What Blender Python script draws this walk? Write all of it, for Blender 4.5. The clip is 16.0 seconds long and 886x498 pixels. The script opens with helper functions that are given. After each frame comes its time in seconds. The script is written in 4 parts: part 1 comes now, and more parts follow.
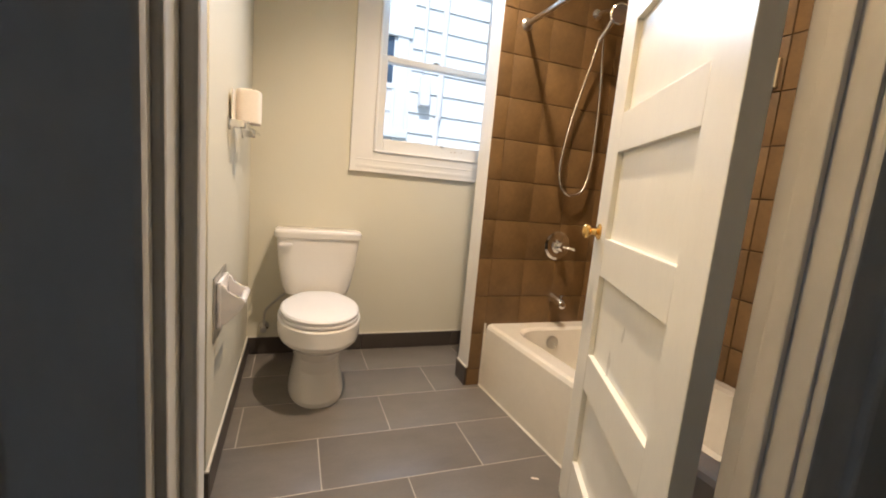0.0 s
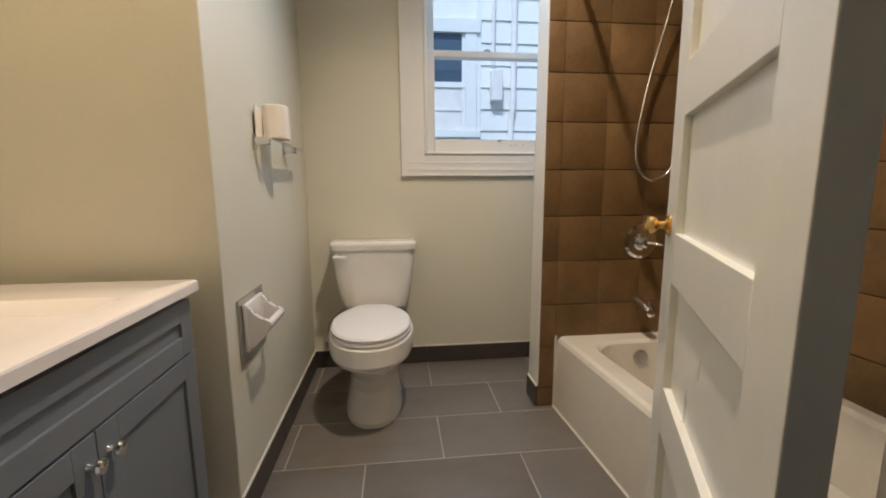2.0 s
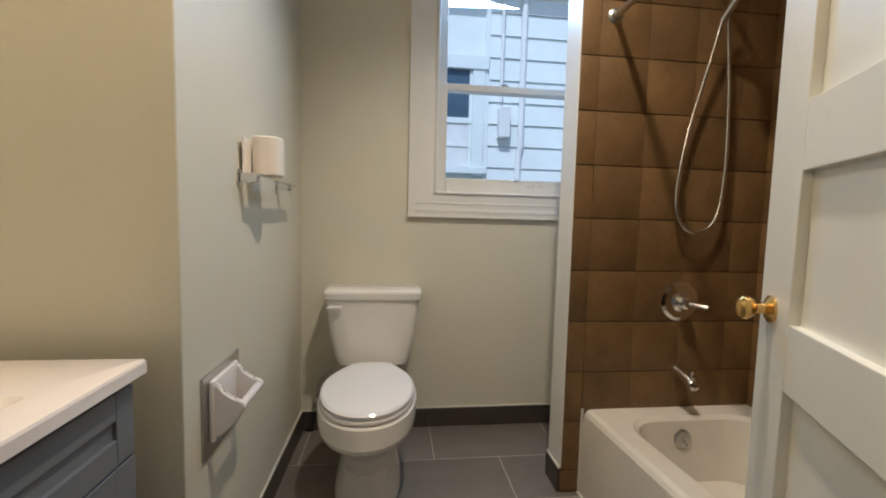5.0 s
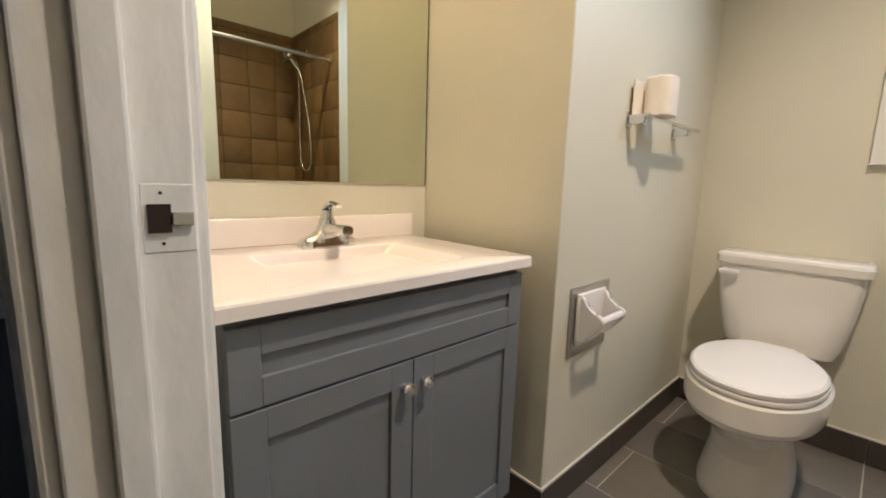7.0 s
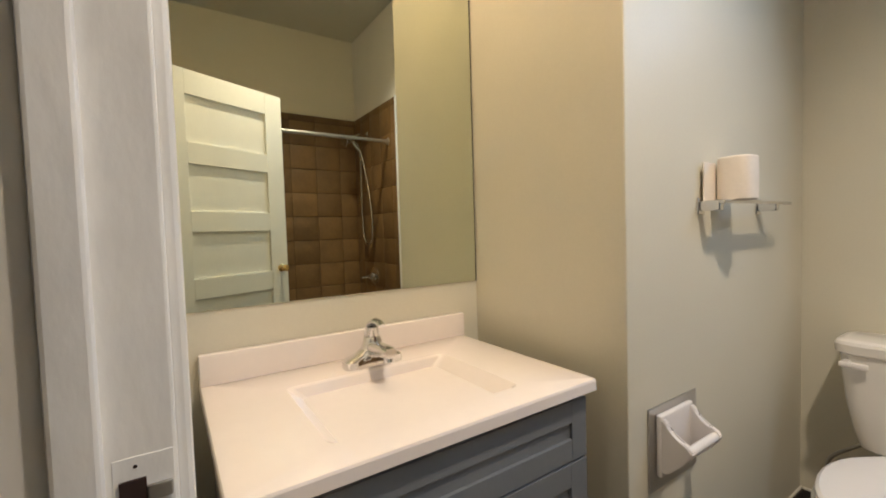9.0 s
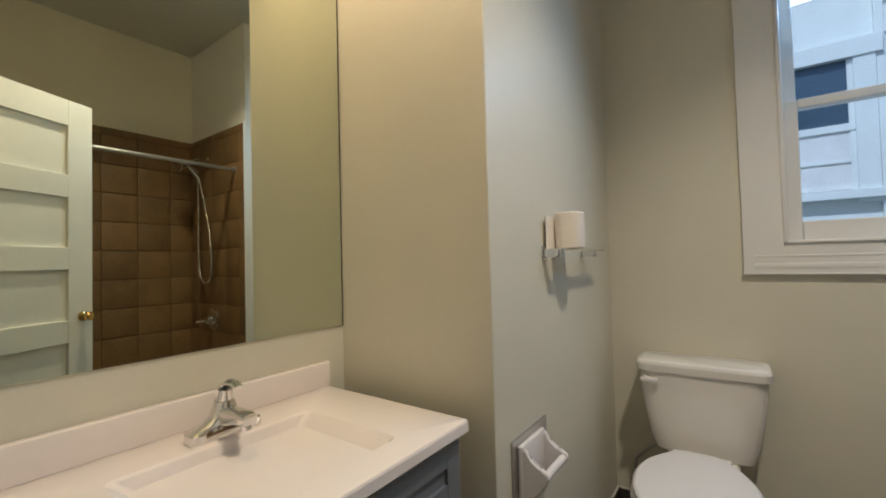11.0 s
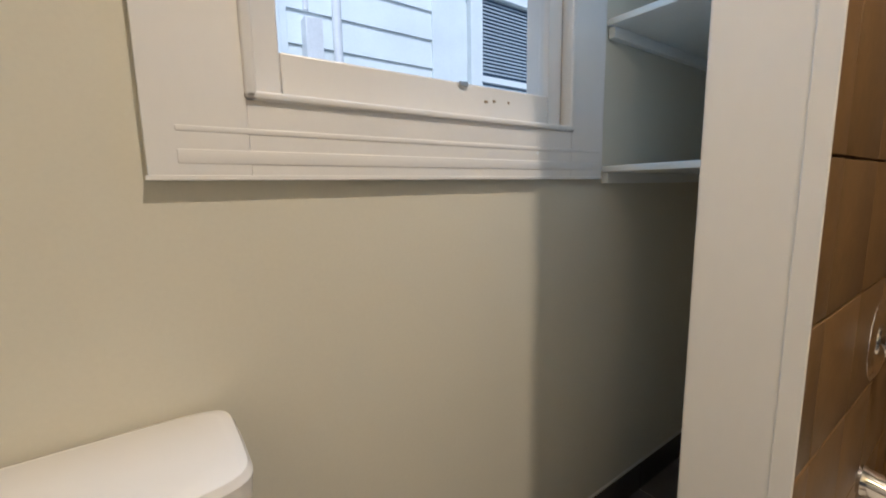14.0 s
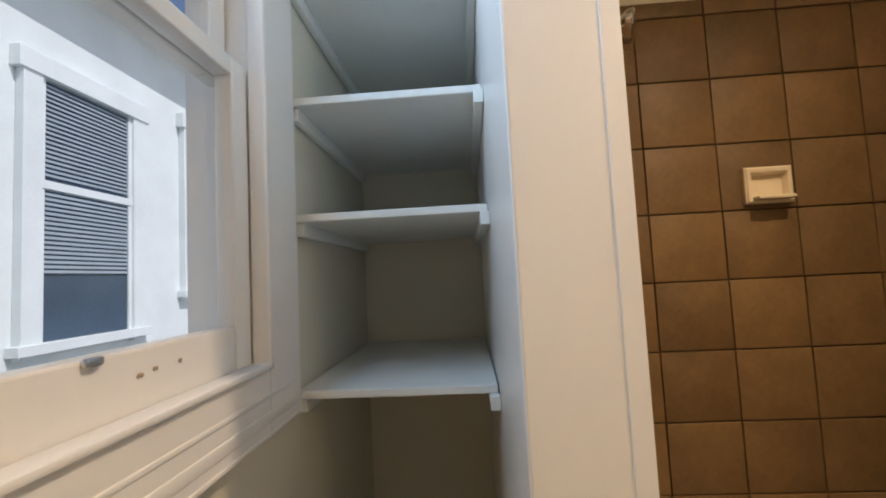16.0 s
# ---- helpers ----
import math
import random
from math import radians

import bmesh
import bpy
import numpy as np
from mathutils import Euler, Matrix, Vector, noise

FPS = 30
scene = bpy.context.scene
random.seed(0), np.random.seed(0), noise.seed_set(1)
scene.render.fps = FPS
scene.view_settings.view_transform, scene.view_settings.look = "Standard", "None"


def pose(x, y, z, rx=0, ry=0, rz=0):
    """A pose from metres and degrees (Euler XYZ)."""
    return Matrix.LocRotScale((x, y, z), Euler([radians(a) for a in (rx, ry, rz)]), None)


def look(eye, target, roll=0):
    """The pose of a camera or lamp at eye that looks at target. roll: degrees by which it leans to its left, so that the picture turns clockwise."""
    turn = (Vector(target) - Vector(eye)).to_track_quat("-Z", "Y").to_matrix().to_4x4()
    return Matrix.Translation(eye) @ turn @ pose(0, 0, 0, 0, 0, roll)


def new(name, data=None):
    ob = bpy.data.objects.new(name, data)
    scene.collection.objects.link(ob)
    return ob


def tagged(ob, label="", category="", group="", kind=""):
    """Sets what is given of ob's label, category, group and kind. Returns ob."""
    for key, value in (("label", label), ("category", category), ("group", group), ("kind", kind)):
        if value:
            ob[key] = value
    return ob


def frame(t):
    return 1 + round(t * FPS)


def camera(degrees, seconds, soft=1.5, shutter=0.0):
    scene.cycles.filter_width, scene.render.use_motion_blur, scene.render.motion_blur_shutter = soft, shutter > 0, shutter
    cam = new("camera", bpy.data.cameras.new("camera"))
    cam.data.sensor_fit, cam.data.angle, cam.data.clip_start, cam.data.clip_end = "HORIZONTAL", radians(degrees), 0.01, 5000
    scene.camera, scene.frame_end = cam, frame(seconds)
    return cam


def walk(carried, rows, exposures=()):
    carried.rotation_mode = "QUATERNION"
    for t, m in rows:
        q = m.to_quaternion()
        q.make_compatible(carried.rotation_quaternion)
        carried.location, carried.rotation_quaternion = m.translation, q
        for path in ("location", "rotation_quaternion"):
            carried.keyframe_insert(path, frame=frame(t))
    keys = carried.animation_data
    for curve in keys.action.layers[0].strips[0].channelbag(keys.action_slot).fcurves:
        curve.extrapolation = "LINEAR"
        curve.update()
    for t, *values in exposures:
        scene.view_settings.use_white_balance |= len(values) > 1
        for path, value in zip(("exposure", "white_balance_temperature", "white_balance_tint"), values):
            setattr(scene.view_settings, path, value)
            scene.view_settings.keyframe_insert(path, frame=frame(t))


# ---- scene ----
cam = camera(94.0, 16.0, soft=1.9)

PATH = [
    (0, (0.229, 0.177, 1.037), (0.912, 2.034, 0.75), 5.2),
    (0.5, (0.381, 0.303, 1.018), (0.812, 2.23, 0.704), 4.6),
    (1, (0.482, 0.321, 1.025), (0.699, 2.296, 0.796), 0.3),
    (1.5, (0.517, 0.297, 1.029), (0.661, 2.277, 0.791), 0.1),
    (2, (0.49, 0.316, 1.042), (0.706, 2.281, 0.739), -0.3),
    (2.5, (0.454, 0.447, 1.071), (1.133, 2.302, 0.762), -1.1),
    (3, (0.447, 0.591, 1.152), (1.407, 2.32, 0.853), -2.2),
    (3.2, (0.463, 0.619, 1.17), (1.433, 2.348, 0.909), -2.7),
    (5.5, (0.453, 0.511, 1.06), (0.237, 2.493, 0.898), 1.8),
    (6, (0.534, 0.459, 1.021), (-0.191, 2.315, 0.854), 1.7),
    (6.5, (0.571, 0.491, 0.992), (-0.607, 2.087, 0.73), 3.2),
    (7, (0.594, 0.528, 0.984), (-0.853, 1.873, 0.675), 1.7),
    (7.5, (0.641, 0.545, 0.983), (-0.886, 1.79, 0.637), 0.9),
    (8, (0.644, 0.576, 1.016), (-0.927, 1.78, 0.729), -1.7),
    (8.5, (0.593, 0.615, 1.11), (-1.048, 1.745, 0.939), -2.1),
    (8.7, (0.575, 0.626, 1.134), (-1.098, 1.716, 1.024), -2.2),
    (11, (0.514, 0.591, 1.184), (-0.657, 2.211, 1.239), -1.5),
    (11.5, (0.474, 0.532, 1.07), (-0.25, 2.391, 0.918), -4.2),
    (12, (0.451, 0.657, 1.007), (0.336, 2.628, 0.685), -1.4),
    (12.5, (0.422, 0.934, 1.0), (0.653, 2.893, 0.666), -1.0),
    (13, (0.414, 1.289, 1.004), (0.764, 3.234, 0.7), 0.4),
    (13.5, (0.451, 1.678, 1.066), (1.266, 3.482, 0.779), -2.5),
    (14, (0.511, 1.958, 1.078), (1.662, 3.568, 0.789), -1.1),
    (14.5, (0.533, 2.177, 1.106), (2.12, 3.365, 0.84), -2.3),
    (15, (0.614, 2.272, 1.227), (2.525, 2.806, 0.977), 1.8),
    (15.5, (0.65, 2.282, 1.302), (2.639, 2.469, 1.219), -1.0),
    (16, (0.668, 2.273, 1.363), (2.66, 2.389, 1.494), -2.9),
]
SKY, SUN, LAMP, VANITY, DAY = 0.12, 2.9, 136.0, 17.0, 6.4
EXPOSURE = [(0.0, 0.62, 6150, 15), (0.6, 0.15, 5950, 14), (1.5, 0.05, 5700, 11), (3.0, -0.2, 5600, 14), (5.5, -0.15, 5400, 9), (7.0, 0.30, 5600, 11),
            (8.2, 0.20, 5700, 12), (11.0, -0.42, 5350, 8), (12.0, 0.05, 5450, 10), (13.0, 0.03, 5500, 11), (14.0, 0.03, 5550, 13), (15.0, 0.03, 5400, 11), (16.0, -0.08, 6600, 17)]
walk(cam, [(t, look(eye, target, roll)) for t, eye, target, roll in PATH], EXPOSURE)

# ---- world, sun, lamps ----
world = bpy.data.worlds.new("world")
scene.world = world
world.use_nodes = True
_wn = world.node_tree.nodes
_sky = _wn.new("ShaderNodeTexSky")
_sky.sky_type, _sky.sun_disc = "NISHITA", False
_sky.sun_elevation, _sky.sun_rotation = radians(48), radians(200)
world.node_tree.links.new(_sky.outputs["Color"], _wn["Background"].inputs["Color"])
_wn["Background"].inputs["Strength"].default_value = SKY

sun = new("sun", bpy.data.lights.new("sun", "SUN"))
sun.data.energy, sun.data.angle, sun.data.color = SUN, radians(0.5), (1.0, 0.97, 0.93)
sun.matrix_world = look((0.0, -6.0, 9.0), (2.4, 0.5, 1.0))

# downlight bulb in the ceiling can
bulb = new("ceiling_bulb", bpy.data.lights.new("ceiling_bulb", "SPOT"))
bulb.data.energy, bulb.data.shadow_soft_size, bulb.data.color = LAMP, 0.045, (1.0, 0.79, 0.55)
bulb.data.spot_size, bulb.data.spot_blend = radians(114), 0.78
bulb.location = (0.84, 1.42, 2.855)
# bulbs of the fixture over the mirror
globe = new("vanity_bulb", bpy.data.lights.new("vanity_bulb", "POINT"))
globe.data.energy, globe.data.shadow_soft_size, globe.data.color = VANITY, 0.09, (1.0, 0.67, 0.35)
globe.location = (-0.44, 1.05, 2.44)

# added area lamp, out of view in the window head, standing in for skylight
day = new("window_sky_fill", bpy.data.lights.new("window_sky_fill", "AREA"))
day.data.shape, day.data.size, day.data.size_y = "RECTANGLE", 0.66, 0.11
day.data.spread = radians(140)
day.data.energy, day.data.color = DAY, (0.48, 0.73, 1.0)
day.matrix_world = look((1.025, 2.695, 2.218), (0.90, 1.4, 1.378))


# ---- materials ----
def mat(name, color, rough=0.6, metal=0.0, var=0.08, scale=6.0, fine=60.0, bump=0.05, rand=0.0, coat=0.0, stretch=(1, 1, 1), dark=None):
    m = bpy.data.materials.new(name)
    m.use_nodes = True
    nt = m.node_tree
    p = nt.nodes["Principled BSDF"]
    p.inputs["Metallic"].default_value = metal
    p.inputs["Coat Weight"].default_value = coat
    co = nt.nodes.new("ShaderNodeTexCoord")
    mp = nt.nodes.new("ShaderNodeMapping")
    mp.inputs["Scale"].default_value = stretch
    nt.links.new(co.outputs["Object"], mp.inputs["Vector"])
    n1 = nt.nodes.new("ShaderNodeTexNoise")
    n1.inputs["Scale"].default_value, n1.inputs["Detail"].default_value = scale, 4
    n2 = nt.nodes.new("ShaderNodeTexNoise")
    n2.inputs["Scale"].default_value, n2.inputs["Detail"].default_value = fine, 6
    for n in (n1, n2):
        nt.links.new(mp.outputs["Vector"], n.inputs["Vector"])
    add = nt.nodes.new("ShaderNodeMath")
    add.operation = "MULTIPLY_ADD"
    nt.links.new(n2.outputs["Fac"], add.inputs[0])
    add.inputs[1].default_value = 0.45
    nt.links.new(n1.outputs["Fac"], add.inputs[2])
    src = add.outputs[0]
    if rand:
        oi = nt.nodes.new("ShaderNodeObjectInfo")
        ra = nt.nodes.new("ShaderNodeMath")
        ra.operation = "MULTIPLY_ADD"
        nt.links.new(oi.outputs["Random"], ra.inputs[0])
        ra.inputs[1].default_value = rand
        nt.links.new(src, ra.inputs[2])
        src = ra.outputs[0]
        for n in (n1,):
            n.noise_dimensions = "4D"
            wm = nt.nodes.new("ShaderNodeMath")
            wm.operation = "MULTIPLY"
            nt.links.new(oi.outputs["Random"], wm.inputs[0])
            wm.inputs[1].default_value = 40
            nt.links.new(wm.outputs[0], n.inputs["W"])
    ramp = nt.nodes.new("ShaderNodeMapRange")
    ramp.inputs["From Min"].default_value, ramp.inputs["From Max"].default_value = 0.52, 0.94 + rand
    nt.links.new(src, ramp.inputs["Value"])
    mix = nt.nodes.new("ShaderNodeMix")
    mix.data_type = "RGBA"
    lo = dark or tuple(c * (1 - var) for c in color)
    hi = tuple(min(1, c * (1 + var)) for c in color)
    mix.inputs["A"].default_value, mix.inputs["B"].default_value = (*lo, 1), (*hi, 1)
    nt.links.new(ramp.outputs["Result"], mix.inputs["Factor"])
    nt.links.new(mix.outputs["Result"], p.inputs["Base Color"])
    rr = nt.nodes.new("ShaderNodeMapRange")
    rr.inputs["To Min"].default_value, rr.inputs["To Max"].default_value = max(0.02, rough * 0.85), min(1, rough * 1.15)
    nt.links.new(n1.outputs["Fac"], rr.inputs["Value"])
    nt.links.new(rr.outputs["Result"], p.inputs["Roughness"])
    if bump:
        b = nt.nodes.new("ShaderNodeBump")
        b.inputs["Strength"].default_value, b.inputs["Distance"].default_value = bump, 0.004
        nt.links.new(add.outputs[0], b.inputs["Height"])
        nt.links.new(b.outputs["Normal"], p.inputs["Normal"])
    return m


WALL = mat("wall_paint", (0.68, 0.645, 0.525), 0.5, var=0.03, scale=1.6, fine=140, bump=0.10)
CEIL = mat("ceiling_paint", (0.60, 0.58, 0.49), 0.8, var=0.03, scale=2, fine=90, bump=0.08)
TRIM = mat("white_trim_paint", (0.80, 0.78, 0.74), 0.32, var=0.014, scale=5, fine=50, bump=0.05, stretch=(1.5, 1.5, 0.7))
OLDTRIM = mat("thick_old_trim_paint", (0.78, 0.76, 0.72), 0.34, var=0.06, scale=14, fine=45, bump=0.55, stretch=(1, 1, 0.45))
DOORP = mat("door_paint", (0.80, 0.78, 0.70), 0.29, var=0.03, scale=3, fine=40, bump=0.10, stretch=(2, 2, 0.7))
SHELFP = mat("shelf_paint", (0.82, 0.83, 0.79), 0.4, var=0.03, bump=0.06)
PORC = mat("white_porcelain", (0.80, 0.77, 0.72), 0.08, var=0.015, scale=2, fine=20, bump=0.0, coat=0.3)
PLAST = mat("white_plastic_seat", (0.82, 0.79, 0.77), 0.16, var=0.01, bump=0.0)
TUBM = mat("tub_enamel", (0.78, 0.74, 0.66), 0.14, var=0.04, scale=3, fine=30, bump=0.01, coat=0.2)
MARBLE = mat("cultured_marble_top", (0.83, 0.76, 0.71), 0.16, var=0.02, scale=4, fine=40, bump=0.0, coat=0.2)
GREY = mat("grey_cabinet_paint", (0.170, 0.180, 0.195), 0.42, var=0.05, scale=4, fine=80, bump=0.04)
DARKG = mat("dark_cabinet_inside", (0.04, 0.042, 0.045), 0.7, bump=0.0)
CHROME = mat("chrome", (0.78, 0.77, 0.76), 0.10, metal=1.0, var=0.03, bump=0.0)
STEEL = mat("brushed_steel", (0.55, 0.54, 0.52), 0.32, metal=1.0, var=0.08, fine=200, bump=0.02)
BRASS = mat("brass", (0.72, 0.47, 0.16), 0.24, metal=1.0, var=0.12, bump=0.02)
TILE = mat("brown_glazed_tile", (0.172, 0.098, 0.036), 0.50, var=0.36, scale=7, fine=60, bump=0.16, rand=0.30)
GROUT = mat("dark_brown_grout", (0.066, 0.037, 0.017), 0.9, var=0.2, fine=200, bump=0.2)
FTILE = mat("grey_floor_tile", (0.165, 0.146, 0.128), 0.40, var=0.16, scale=7, fine=90, bump=0.06, rand=0.25, stretch=(1, 2.2, 1))
FGROUT = mat("pale_floor_grout", (0.46, 0.42, 0.36), 0.9, var=0.15, fine=150, bump=0.2)
BASE = mat("dark_base_tile", (0.060, 0.048, 0.040), 0.38, var=0.18, scale=8, fine=80, bump=0.05, rand=0.2)
CAULK = mat("white_caulk", (0.66, 0.62, 0.54), 0.6, var=0.08, fine=60, bump=0.1)
PAPER = mat("toilet_paper", (0.84, 0.76, 0.66), 0.95, var=0.04, fine=120, bump=0.25)
CARD = mat("cardboard_tube", (0.40, 0.29, 0.18), 0.9)
CERAM = mat("white_ceramic", (0.80, 0.76, 0.74), 0.14, var=0.02, bump=0.0, coat=0.2)
ALMOND = mat("almond_ceramic", (0.72, 0.60, 0.40), 0.2, var=0.03, bump=0.0)
SIDE = mat("white_siding_paint", (0.74, 0.79, 0.79), 0.6, var=0.05, scale=3, fine=60, bump=0.1)
BLIND = mat("grey_blue_blind", (0.30, 0.36, 0.40), 0.5, var=0.05, bump=0.0)
DGLASS = mat("dark_window_glass", (0.07, 0.11, 0.16), 0.06, var=0.2, scale=1, bump=0.0)
PIPEM = mat("painted_pipe", (0.74, 0.75, 0.75), 0.5, bump=0.02)
HFLOOR = mat("dark_wood_floor", (0.030, 0.022, 0.018), 0.35, var=0.3, scale=3, fine=40, bump=0.06, rand=0.3, stretch=(0.4, 6, 1))
HWALL = mat("hall_wall_paint", (0.62, 0.62, 0.58), 0.6, var=0.03, scale=2, fine=120, bump=0.06)
DARKBROWN = mat("dark_hole_and_screws", (0.03, 0.013, 0.008), 0.9, bump=0.1)
GROUND = mat("ground_concrete", (0.40, 0.39, 0.37), 0.9, var=0.15, scale=1.5, fine=30, bump=0.1)
HOSE = mat("ribbed_steel_hose", (0.72, 0.70, 0.66), 0.22, metal=1.0, var=0.05, bump=0.0)

MIRROR = bpy.data.materials.new("mirror_silver")
MIRROR.use_nodes = True
_p = MIRROR.node_tree.nodes["Principled BSDF"]
_p.inputs["Base Color"].default_value, _p.inputs["Metallic"].default_value, _p.inputs["Roughness"].default_value = (0.70, 0.74, 0.62, 1), 1.0, 0.01
GLASS = bpy.data.materials.new("clear_glass")
GLASS.use_nodes = True
_p = GLASS.node_tree.nodes["Principled BSDF"]
_p.inputs["Base Color"].default_value, _p.inputs["Roughness"].default_value = (0.93, 0.97, 1.0, 1), 0.0
_p.inputs["Transmission Weight"].default_value, _p.inputs["IOR"].default_value = 1.0, 1.03
OPAL = bpy.data.materials.new("lit_opal_glass")
OPAL.use_nodes = True
_p = OPAL.node_tree.nodes["Principled BSDF"]
_p.inputs["Base Color"].default_value = (0.9, 0.86, 0.78, 1)
_p.inputs["Emission Color"].default_value, _p.inputs["Emission Strength"].default_value = (1.0, 0.8, 0.55, 1), 3.0


# ---- mesh helpers ----
def box(bm, x0, x1, y0, y1, z0, z1, bev=0.0, seg=2):
    r = bmesh.ops.create_cube(bm, size=1.0)
    for v in r["verts"]:
        v.co = Vector(((x0 + x1) / 2 + v.co.x * (x1 - x0), (y0 + y1) / 2 + v.co.y * (y1 - y0), (z0 + z1) / 2 + v.co.z * (z1 - z0)))
    if bev:
        es = list({e for v in r["verts"] for e in v.link_edges})
        bmesh.ops.bevel(bm, geom=es, offset=bev, segments=seg, profile=0.5, affect="EDGES")
    return bm


def cyl(bm, a, b, r0, r1=None, n=20):
    a, b, n = Vector(a), Vector(b), max(n, 20)
    r1 = r0 if r1 is None else r1
    m = Matrix.Translation((a + b) / 2) @ (b - a).to_track_quat("Z", "Y").to_matrix().to_4x4()
    bmesh.ops.create_cone(bm, cap_ends=True, segments=n, radius1=r0, radius2=r1, depth=(b - a).length, matrix=m)
    return bm


def ring(cx, cy, z, rx, ry, e=2.0, n=40, ymax=None, taper=0.0):
    pts = []
    for i in range(n):
        a = 2 * math.pi * i / n
        c, s = math.cos(a), math.sin(a)
        x = cx + rx * math.copysign(abs(c) ** (2 / e), c)
        y = cy + ry * math.copysign(abs(s) ** (2 / e), s)
        if taper and y > cy:
            x = cx + (x - cx) * (1 - taper * ((min(y, ymax or y) - cy) / ry) ** 2)
        pts.append((x, min(y, ymax) if ymax else y, z))
    return pts


def loft(bm, rings, cap=True):
    vs = [[bm.verts.new(p) for p in r] for r in rings]
    for a, b in zip(vs, vs[1:]):
        n = len(a)
        for i in range(n):
            bm.faces.new((a[i], a[(i + 1) % n], b[(i + 1) % n], b[i]))
    if cap:
        bm.faces.new(list(reversed(vs[0])))
        bm.faces.new(vs[-1])
    return bm


def spin(bm, axis_o, axis_d, profile, n=28):
    """Turned shape: profile of (distance along the axis, radius)."""
    n = max(n, 24)
    q = Vector(axis_d).to_track_quat("Z", "Y").to_matrix()
    rings = []
    for d, r in profile:
        rings.append([Vector(axis_o) + q @ Vector((r * math.cos(2 * math.pi * i / n), r * math.sin(2 * math.pi * i / n), d)) for i in range(n)])
    return loft(bm, rings)


def tube(bm, pts, r, n=20):
    n = max(n, 20)
    pts = [Vector(p) for p in pts]
    rings, up = [], Vector((0.3, 1, 0.2)).normalized()
    for i, p in enumerate(pts):
        d = (pts[min(i + 1, len(pts) - 1)] - pts[max(i - 1, 0)]).normalized()
        u = (up - up.dot(d) * d).normalized()
        w = d.cross(u)
        up = u
        rings.append([p + r * (math.cos(2 * math.pi * k / n) * u + math.sin(2 * math.pi * k / n) * w) for k in range(n)])
    return loft(bm, rings)


def smooth_path(ctrl, n=12):
    pts = [Vector(p) for p in ctrl]
    pts = [2 * pts[0] - pts[1]] + pts + [2 * pts[-1] - pts[-2]]
    out = []
    for i in range(1, len(pts) - 2):
        a, b, c, d = pts[i - 1:i + 3]
        for k in range(n):
            t = k / n
            out.append(0.5 * (2 * b + (c - a) * t + (2 * a - 5 * b + 4 * c - d) * t * t + (3 * b - 3 * c + d - a) * t ** 3))
    return out + [pts[-2]]


def mesh_of(name, bm, material, smooth=True):
    bmesh.ops.recalc_face_normals(bm, faces=bm.faces[:])
    me = bpy.data.meshes.new(name)
    bm.to_mesh(me)
    bm.free()
    me.materials.append(material)
    if smooth:
        me.polygons.foreach_set("use_smooth", [True] * len(me.polygons))
        me.set_sharp_from_angle(angle=radians(20))
    return me


LOCAL = set()


def part(name, bm, material, parent, label="", smooth=True):
    ob = new(name, mesh_of(name, bm, material, smooth))
    ob.parent = parent
    if parent.type == "EMPTY" and parent.name not in LOCAL:
        ob.matrix_parent_inverse = Matrix.Translation(-Vector(parent.location))
    if label:
        ob["label"] = label
    return ob


def thing(name, at, label, category, group="", kind="", m=None):
    ob = new(name)
    ob.empty_display_size = 0.05
    if m is None:
        ob.location = at
    else:
        ob.matrix_basis = m
        LOCAL.add(ob.name)
    return tagged(ob, label, category, group, kind)


def solid(name, bm, material, label, category, kind="structure", smooth=True, group=""):
    return tagged(new(name, mesh_of(name, bm, material, smooth)), label, category, group, kind)


def B():
    return bmesh.new()


# ---- plan ----
LEFT, BACK, RIGHT, WET = 0.0, 2.657, 1.94, 2.094
NOOK, RET = -0.56, 1.503
DW0, DW1 = 0.515, 0.62
JL, JR = 0.146, 0.912
TOP = 2.88
WING, WIN_Y = 1.13, 2.220

# ---- walls, floor, ceiling ----
solid("floor_base", box(B(), -0.7, 2.34, DW0, 2.8, -0.12, -0.0012), FGROUT, "pale grout bed under the grey floor tiles", "floor")
b = B()
box(b, NOOK - 0.12, NOOK, DW0, RET + 0.0, -0.1, TOP)
solid("wall_nook", b, WALL, "pale cream painted wall behind the vanity", "wall", smooth=False)
b = B()
box(b, NOOK - 0.12, LEFT, RET, BACK + 0.12, -0.1, TOP, 0.004)
solid("wall_left", b, WALL, "pale cream painted wall with an outer corner", "wall")
b = B()
WX0, WX1, WZ0, WZ1 = 0.635, 1.415, 1.205, 2.30
box(b, LEFT, WX0, BACK, BACK + 0.14, -0.1, TOP)
box(b, WX1, 2.32, BACK, BACK + 0.14, -0.1, TOP)
box(b, WX0, WX1, BACK, BACK + 0.14, -0.1, WZ0)
box(b, WX0, WX1, BACK, BACK + 0.14, WZ1, TOP)
bmesh.ops.remove_doubles(b, verts=b.verts[:], dist=0.0005)
solid("wall_back", b, WALL, "pale cream painted wall around the window", "wall", smooth=False)
solid("wall_right", box(B(), RIGHT + 0.006, 2.08, DW0, WET + 0.006, -0.1, TOP), WALL, "painted wall above the tiled tub surround", "wall", smooth=False)
solid("wall_alcove", box(B(), 2.20, 2.32, WET + 0.006, BACK, -0.1, TOP), WALL, "painted end wall of the shelf alcove", "wall", smooth=False)
b = box(B(), WING, 2.20, WET + 0.006, WIN_Y, -0.1, TOP, 0.004)
solid("wall_wing", b, TRIM, "white painted end of the short wall beside the tub", "wall")
b = B()
box(b, NOOK, JL - 0.02, DW0, DW1, -0.1, TOP)
box(b, JR + 0.02, RIGHT + 0.006, DW0, DW1 - 0.06, -0.1, TOP)
